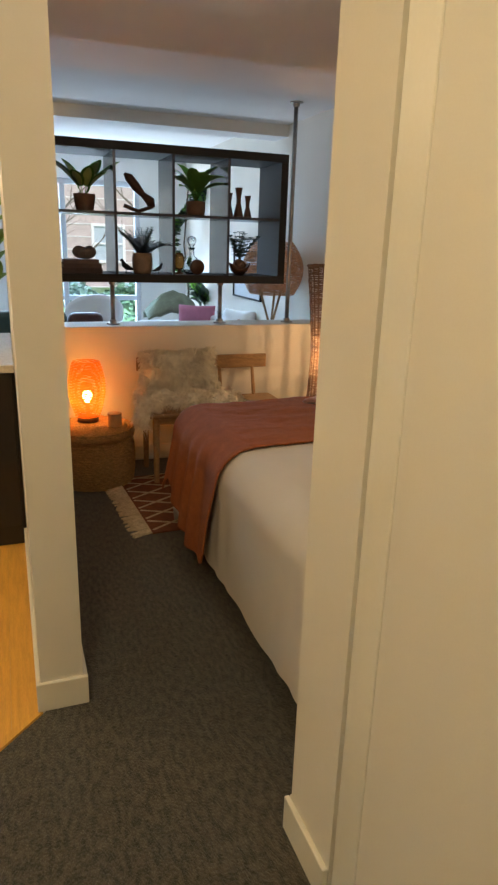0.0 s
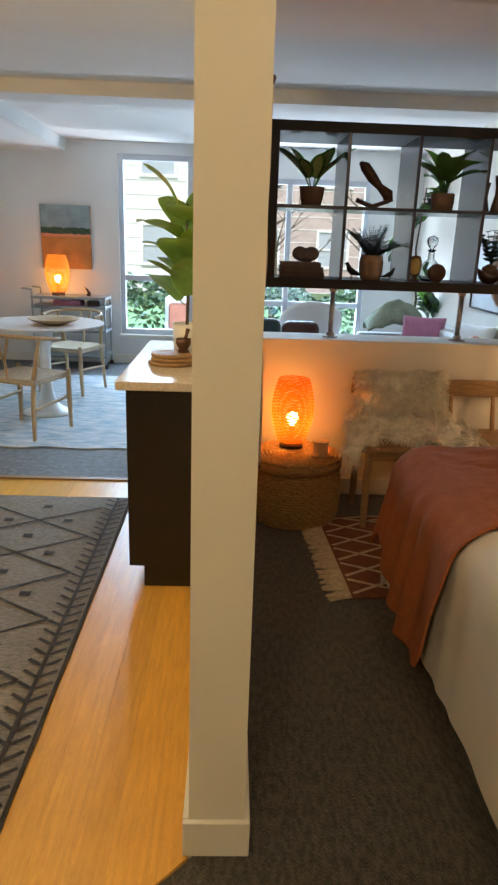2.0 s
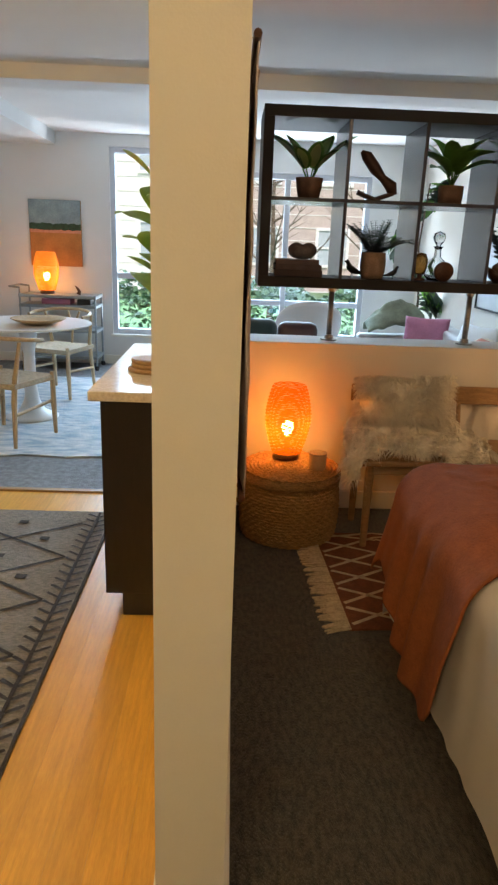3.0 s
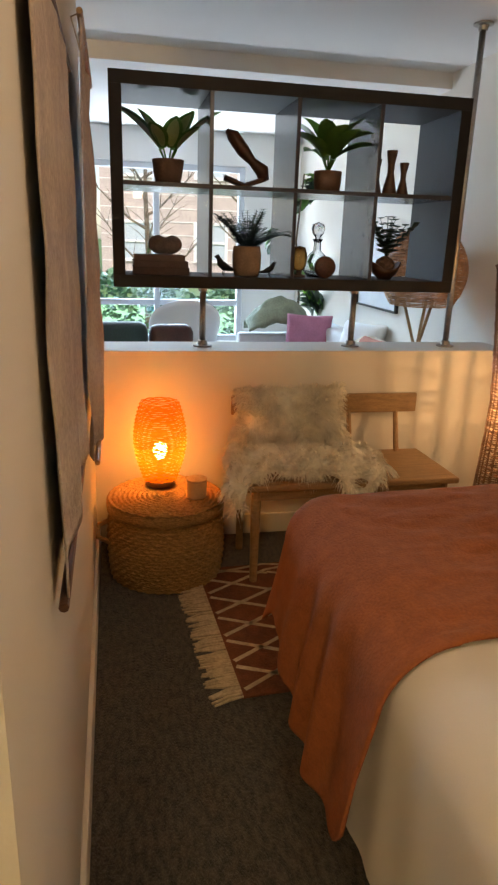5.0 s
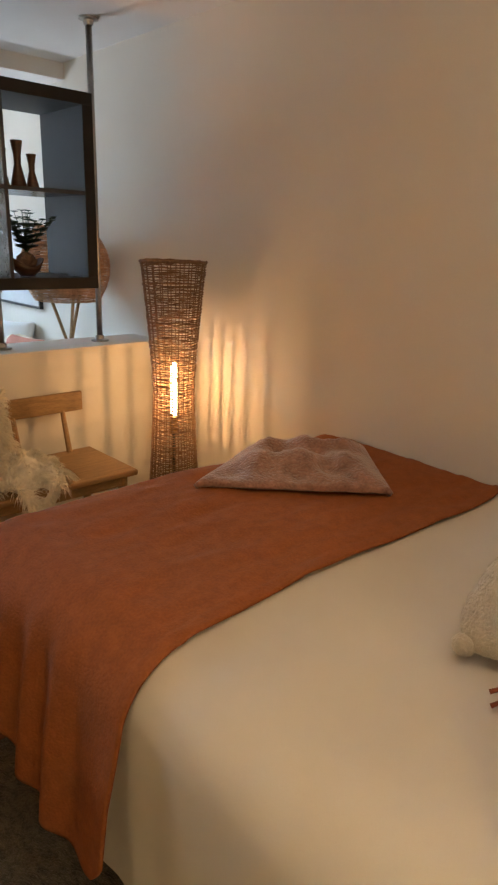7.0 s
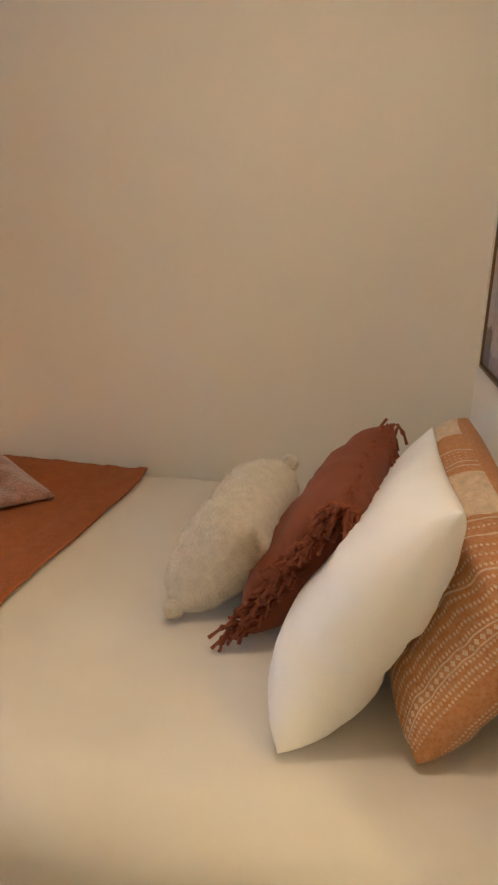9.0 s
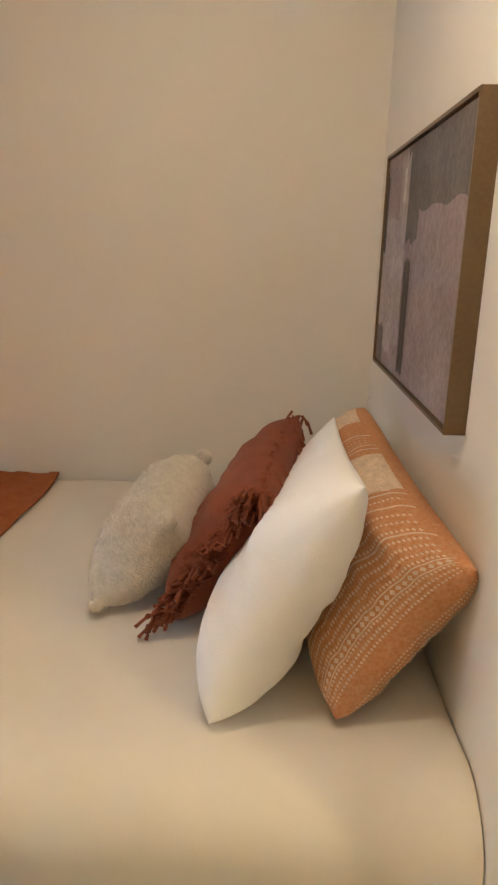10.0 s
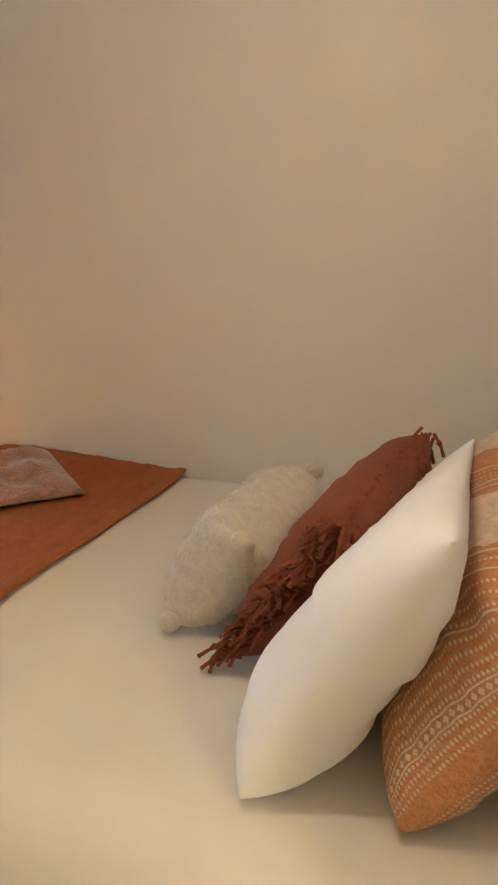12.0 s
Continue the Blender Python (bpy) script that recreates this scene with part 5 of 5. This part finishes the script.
for z0, z1, m, amp, lift in ((0.41, 0.68, M_LS, 0, 0.036), (0.37, 0.44, M_LT, 0.02, 0.0372), (0.345, 0.375, M_LP, 0.012, 0.0384)):
    bm = B()
    n = 24
    xs = [-0.275 + 0.55 * i / n for i in range(n + 1)]
    vs = [bm.verts.new((x, -lift, z0)) for x in xs] + [bm.verts.new((x, -lift, min(z1 + amp * noise.noise(Vector((x * 25, z0 * 40, 0))), 0.68))) for x in reversed(xs)]
    bm.faces.new(vs)
    part("painted_area", bm, m, e)

# ---- sitting area ----
e = thing("armchair", "low teal velvet armchair seen from behind", "armchair", (0.22, 6.30, 0))
bm = B()
box(bm, -0.34, 0.34, -0.36, -0.20, 0.12, 0.86, 0.05)
part("backrest", bm, M_TEAL, e, smooth=True)
bm = B()
box(bm, -0.34, 0.34, -0.20, 0.36, 0.12, 0.42, 0.05)
part("seat", bm, M_TEAL, e, smooth=True)
for x in (-0.28, 0.28):
    for y in (-0.3, 0.3):
        bm = B()
        tube(bm, [(x, y, 0.13), (x * 1.05, y * 1.05, 0)], [0.02, 0.013], 8)
        part("leg", bm, M_WALNUT, e)
e = thing("armchair", "brown leather armchair beside the teal one", "armchair", (0.70, 6.42, 0))
bm = B()
box(bm, -0.13, 0.16, -0.42, -0.28, 0.14, 0.84, 0.05)
part("backrest", bm, M_LEATHER, e, smooth=True)
bm = B()
box(bm, -0.13, 0.16, -0.28, 0.22, 0.14, 0.42, 0.05)
part("seat", bm, M_LEATHER, e, smooth=True)
for x in (-0.1, 0.13):
    for y in (-0.34, 0.18):
        bm = B()
        tube(bm, [(x, y, 0.15), (x, y, 0)], [0.02, 0.013], 8)
        part("leg", bm, M_WALNUT, e)
e = thing("tub_chair", "white moulded tub chair with a blue cushion", "chair", (0.93, 7.25, 0))
bm = B()


def tub(u, v):
    a = math.pi * (-0.12 + 1.24 * u) + math.pi
    h = 0.46 + (0.46 * math.sin(math.pi * u) ** 0.6 if 0 < u < 1 else 0.0) * v
    r = 0.25 + 0.05 * v
    return (r * math.cos(a), r * math.sin(a), h)


sheet(bm, tub, 26, 10, 0.02)
part("shell", bm, M_WHITE, e, smooth=True)
bm = B()
lathe(bm, [(0.0001, 0.43), (0.24, 0.44), (0.265, 0.46), (0.24, 0.475), (0.0001, 0.475)], n=30)
part("seat", bm, M_WHITE, e)
bm = B()
lathe(bm, [(0.0001, 0.476), (0.2, 0.476), (0.22, 0.50), (0.19, 0.53), (0.0001, 0.54)], n=26)
part("cushion", bm, mat("sky_blue_cotton", (0.12, 0.36, 0.55), 0.9, vary=0.1), e, "sky-blue seat cushion", True)
bm = B()
lathe(bm, [(0.0001, 0), (0.23, 0), (0.2, 0.015), (0.05, 0.06), (0.03, 0.2), (0.05, 0.43), (0.0001, 0.43)], n=26)
part("pedestal", bm, M_WHITE, e, smooth=True)

sofa = thing("sofa", "white linen sofa against the living room wall", "sofa", (1.85, 6.55, 0))
for name, b in (("base", (-0.42, 0.41, -1.0, 1.0, 0.08, 0.30)), ("backrest", (0.20, 0.41, -0.995, 0.995, 0.301, 0.72)), ("arm", (-0.42, 0.195, 0.86, 1.0, 0.301, 0.60)), ("arm", (-0.42, 0.195, -1.0, -0.86, 0.301, 0.60)), ("seat_cushion", (-0.43, 0.195, -0.855, -0.003, 0.301, 0.44)), ("seat_cushion", (-0.43, 0.195, 0.003, 0.855, 0.301, 0.44))):
    bm = B()
    box(bm, *b, 0.03)
    part(name, bm, M_SOFA, sofa, smooth=True)
for x in (-0.36, 0.36):
    for y in (-0.92, 0.92):
        bm = B()
        tube(bm, [(x, y, 0.09), (x, y, 0)], [0.022, 0.016], 8)
        part("leg", bm, M_WALNUT, sofa)
for lab, m, at, tn, ln, sz in (("pink cotton cushion propped on the sofa", M_PINKP, (1.72, 6.98, 0.44), -25, 18, 0.40), ("white cotton cushion propped on the sofa", M_COTTON, (1.98, 6.45, 0.44), -65, 18, 0.42), ("coral cushion propped on the sofa", M_CORAL, (1.96, 6.05, 0.44), -80, 20, 0.36)):
    bm = pillow_mesh(B(), sz, sz, 0.14, 18, 0.5, sz)
    ob = solid("sofa_cushion", bm, m, lab, "cushion", True)
    ob.matrix_world = pose(*at, 0, 0, tn) @ pose(0, 0, 0, -ln, 0, 0)
bm = B()
sheet(bm, lambda u, v: (1.48 + 0.55 * u, 7.46 + 0.10 * math.sin(v * 3.1) - 0.25 * v, 0.62 + 0.30 * math.sin(u * 2.2 + 0.3) * math.sin(v * 2.6 + 0.2) + 0.025 * noise.noise(Vector((u * 6, v * 6, 2)))), 24, 20, 0.015)
solid("sofa_throw", bm, M_OLIVE, "olive-grey throw heaped over the sofa arm", "throw", True)
bm = B()
sheet(bm, lambda u, v: (2.02 + 0.20 * u, 5.78 + 0.35 * v, 0.725 + 0.035 * math.sin(math.pi * u) + 0.014 * noise.noise(Vector((u * 9, v * 12, 2)))), 20, 24, 0.02)
solid("sheepskin", bm, M_FUR, "cream sheepskin lying over the sofa back", "sheepskin")

e = thing("framed_print", "pale print in a thin dark frame", "picture", (EAST, 6.38, 0.93))
bm = B()
for b in ((-0.38, -0.365, 0, 0.55), (0.365, 0.38, 0, 0.55), (-0.365, 0.365, 0, 0.015), (-0.365, 0.365, 0.535, 0.55)):
    box(bm, -0.028, -0.001, b[0], b[1], b[2], b[3], 0.001)
part("frame", bm, M_BLACK, e)
bm = B()
box(bm, -0.016, -0.002, -0.364, 0.364, 0.016, 0.534)
part("print", bm, mat("pale_print_paper", (0.62, 0.64, 0.66), 0.6, vary=0.12, scale=6, bump=0.0), e)

# tripod lamp with a lens-shaped rattan shade
e = thing("tripod_lamp", "rattan lens-shaped shade on a crossed wooden tripod", "floor lamp", (2.03, 5.17, 0.0))
for k in range(3):
    a = 2 * math.pi * k / 3 + 0.35
    bm = B()
    c, s = math.cos(a), math.sin(a)
    tube(bm, [(-0.19 * c, -0.19 * s, 0.0), (0, 0, 0.80), (0.10 * c, 0.10 * s, 1.10)], 0.009, 8)
    part("leg", bm, M_OAK, e)
bm = B()
for k in range(46):
    t = k / 45
    z = 1.07 + 0.38 * t
    r = 0.15 + 0.115 * math.sin(math.pi * (0.05 + 0.80 * t)) ** 0.9 - 0.06 * t
    tube(bm, ring_pts(0, 0, z, r, 26, 0.002), 0.0031, 4, True)
ob = part("shade", bm, M_RATTL, e, "fine light rattan strands wound as a shade")
ob["kind"] = "stuff"
for k in range(16):
    a = 2 * math.pi * k / 16
    bm = B()
    tube(bm, [(math.cos(a) * (0.147 + 0.115 * math.sin(math.pi * (0.05 + 0.80 * t)) ** 0.9 - 0.06 * t), math.sin(a) * (0.147 + 0.115 * math.sin(math.pi * (0.05 + 0.80 * t)) ** 0.9 - 0.06 * t), 1.07 + 0.38 * t) for t in [i / 10 for i in range(11)]], 0.0022, 4)
    part("rib", bm, M_RATTL, e)

# tall leafy plant in the far corner
e = thing("tall_plant", "tall dark-leaved plant in a white floor pot", "potted plant", (2.05, 7.82, 0))
pot(e, cup(0.13, 0.17, 0.34, 0.01), M_WHITE, 0.31, 0.155)
bm = B()
tube(bm, [(0, 0, 0.3), (0.03, 0, 0.9), (-0.02, 0.02, 1.4), (0.02, 0, 1.98)], [0.016, 0.013, 0.010, 0.006], 8)
part("trunk", bm, M_BARK, e)
for k in range(220):
    az = k * 2.39996
    z = 0.80 + 1.2 * ((k * 0.618) % 1)
    r = 0.05 + 0.20 * random.random()
    bm = B()
    leaf(bm, (math.cos(az) * r * 0.6 - 0.02, math.sin(az) * r * 0.8, z), az, 0.4 * random.random() - 0.1, 0.19, 0.10, 0.8, 5)
    part("leaf", bm, M_LEAFD if k % 3 else M_LEAF, e, smooth=True)

# ceiling fixtures, all unseen; the bedroom one is added to house fill light
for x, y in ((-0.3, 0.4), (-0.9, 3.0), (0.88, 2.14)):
    e = thing("ceiling_light", "unseen flush round white ceiling light, switched on", "ceiling light", (x, y, CEIL), "flush ceiling lights")
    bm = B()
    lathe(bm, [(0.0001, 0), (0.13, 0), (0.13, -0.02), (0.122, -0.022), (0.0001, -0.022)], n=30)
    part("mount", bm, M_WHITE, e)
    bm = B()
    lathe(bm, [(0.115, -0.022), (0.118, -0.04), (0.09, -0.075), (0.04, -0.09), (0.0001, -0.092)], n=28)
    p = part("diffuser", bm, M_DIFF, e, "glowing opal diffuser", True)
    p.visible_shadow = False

# ---- outdoors ----
bm = B()
box(bm, -400, 400, NORTH + 0.15, 800, -0.6, -0.30)
solid("ground", bm, M_GRASS, "green lawn beyond the windows", "ground", kind="structure")
bm = B()
box(bm, -6, 8, NORTH + 0.15, 11.6, -0.30, -0.24)
solid("pavement", bm, M_PAVE, "pale concrete patio outside the windows", "pavement", kind="structure")


def leaf_cloud(name, label, cat, n, f, size, m):
    verts, faces = [], []
    for k in range(n):
        p = f()
        a, b = random.uniform(0, 6.28), random.uniform(-1, 1)
        u = Vector((math.cos(a), math.sin(a), b)).normalized() * size * random.uniform(0.6, 1.3)
        w = u.cross(Vector((random.uniform(-1, 1), random.uniform(-1, 1), 1))).normalized() * size * 0.4
        i = len(verts)
        verts += [p - u * 0.5, p + w, p + u * 0.5, p - w]
        faces.append((i, i + 1, i + 2, i + 3))
    me = bpy.data.meshes.new(name)
    me.from_pydata([tuple(v) for v in verts], [], faces)
    me.materials.append(m)
    return tagged(new(name, me), label, cat, "", "stuff")


def hedge_pt():
    x = random.uniform(-7, 9)
    h = 1.0 + 0.35 * noise.noise(Vector((x * 0.8, 0, 0))) + 0.2 * noise.noise(Vector((x * 2.5, 4, 0)))
    t = random.random() ** 0.5
    return Vector((x, 13.2 + random.uniform(-0.6, 0.6) * (1.1 - 0.5 * t), -0.3 + h * t))


leaf_cloud("hedge", "loose green garden hedge outside the windows", "hedge", 9000, hedge_pt, 0.13, M_HEDGE)


def bare_tree(at, h):
    e = thing("bare_tree", "leafless young tree with thin branches", "tree", at)
    bm = B()
    tube(bm, [(0, 0, -0.0), (0.03, 0, h * 0.3), (-0.02, 0.02, h * 0.6), (0.03, 0, h)], [0.07, 0.055, 0.04, 0.01], 8)
    part("trunk", bm, M_BARK, e)
    for k in range(13):
        z = h * (0.22 + 0.055 * k)
        az = k * 2.4
        ln = h * 0.42 * (1 - 0.045 * k)
        bm = B()
        p = Vector((0, 0, z))
        pts = [p + Vector((math.cos(az) * t * ln * 0.8, math.sin(az) * t * ln * 0.8, ln * (0.35 * t + 0.35 * t * t))) + Vector((noise.noise(Vector((k, t * 3, 0))), noise.noise(Vector((k, t * 3, 9))), 0)) * 0.12 * t for t in (0, 0.25, 0.5, 0.75, 1)]
        tube(bm, pts, [0.03, 0.022, 0.016, 0.010, 0.004], 5)
        for j in (1, 2, 3):
            for s in (-1, 1):
                d = Vector((math.cos(az + s), math.sin(az + s), 0.7)) * ln * 0.3
                tube(bm, [pts[j], pts[j] + d * 0.5 + Vector((0, 0, 0.04)), pts[j] + d], [0.010, 0.007, 0.003], 4)
        part("limb", bm, M_BARK, e)


bare_tree((1.0, 14.6, -0.3), 4.2)
bare_tree((3.4, 16.0, -0.3), 5.0)


def house(at, w, h, rows, cols, m, label):
    e = thing("apartment_building", label, "building", at)
    ww, wh = w / cols, h / rows
    bm = B()
    box(bm, -w / 2, w / 2, 0.0, 8, 0, h)
    part("wall", bm, m, e)
    bm = B()
    box(bm, -w / 2 - 0.4, w / 2 + 0.4, -0.4, 8.4, h + 0.002, h + 0.35, 0.05)
    part("roof", bm, M_SIDING, e)
    for r in range(rows):
        for c in range(cols):
            x, z = -w / 2 + ww * (c + 0.5), wh * r + wh * 0.32
            bm = B()
            for b in ((-0.62, -0.52, 0, 1.4), (0.52, 0.62, 0, 1.4), (-0.52, 0.52, 0, 0.1), (-0.52, 0.52, 1.3, 1.4), (-0.52, 0.52, 0.66, 0.73)):
                box(bm, x + b[0], x + b[1], -0.08, 0.0, z + b[2], z + b[3])
            win = part("window", bm, M_SIDING, e)
            bm = B()
            box(bm, x - 0.52, x + 0.52, -0.03, -0.002, z + 0.1, z + 1.3)
            part("pane", bm, M_PANE, win)
    bm = B()
    for k in range(int(h / 0.45)):
        box(bm, -w / 2, w / 2, -0.02, -0.001, k * 0.45, k * 0.45 + 0.03)
    part("course_line", bm, M_SIDING, e)


house((-9, 24, -0.3), 16, 8.4, 3, 6, M_SIDING, "white sided building across the garden")
house((9, 26, -0.3), 18, 8.4, 3, 7, M_FACADE, "pale brick apartment building across the garden")
e = thing("patio_chair", "white patio chair with a rose cushion outside", "patio chair", (-0.45, 10.3, -0.24))
bm = B()
sheet(bm, lambda u, v: (-0.32 + 0.64 * u, 0.28 - 0.55 * (1 - v) * (u - 0.5) ** 2 - 0.1 * (1 - v), 0.35 + 0.62 * v * (1 - 0.8 * (u - 0.5) ** 2)), 16, 12, 0.03)
part("back", bm, M_WHITE, e, smooth=True)
bm = B()
box(bm, -0.3, 0.3, -0.3, 0.24, 0.32, 0.38, 0.02)
part("seat", bm, M_WHITE, e)
bm = B()
box(bm, -0.26, 0.26, 0.05, 0.17, 0.40, 0.80, 0.04)
part("cushion", bm, M_CORAL, e, "rose cushion", True)
for x in (-0.26, 0.26):
    for y in (-0.26, 0.2):
        bm = B()
        tube(bm, [(x, y, 0.33), (x, y, 0)], 0.02, 8)
        part("leg", bm, M_WHITE, e)

# ---- floor boards ----
boards = tagged(new("floor_boards"), "golden bamboo strip flooring in the kitchen", "floor", "", "structure")
PW = 0.092
for k in range(29):
    x1 = 0.110 - k * PW
    x0 = x1 - PW + 0.0005
    off = (k * 0.618) % 1 * 1.2
    ya = max(2.235 - (0.072 - x0), -0.42)
    cuts = [ya] + [y for y in [off - 0.4 + 1.75 * j for j in range(4)] if ya + 0.15 < y < 4.6] + [4.734]
    for a, b in zip(cuts, cuts[1:]):
        bm = B()
        box(bm, x0, x1, a, b - 0.0005, -0.020, -0.001)
        part("plank", bm, M_WOODFLOOR, boards)
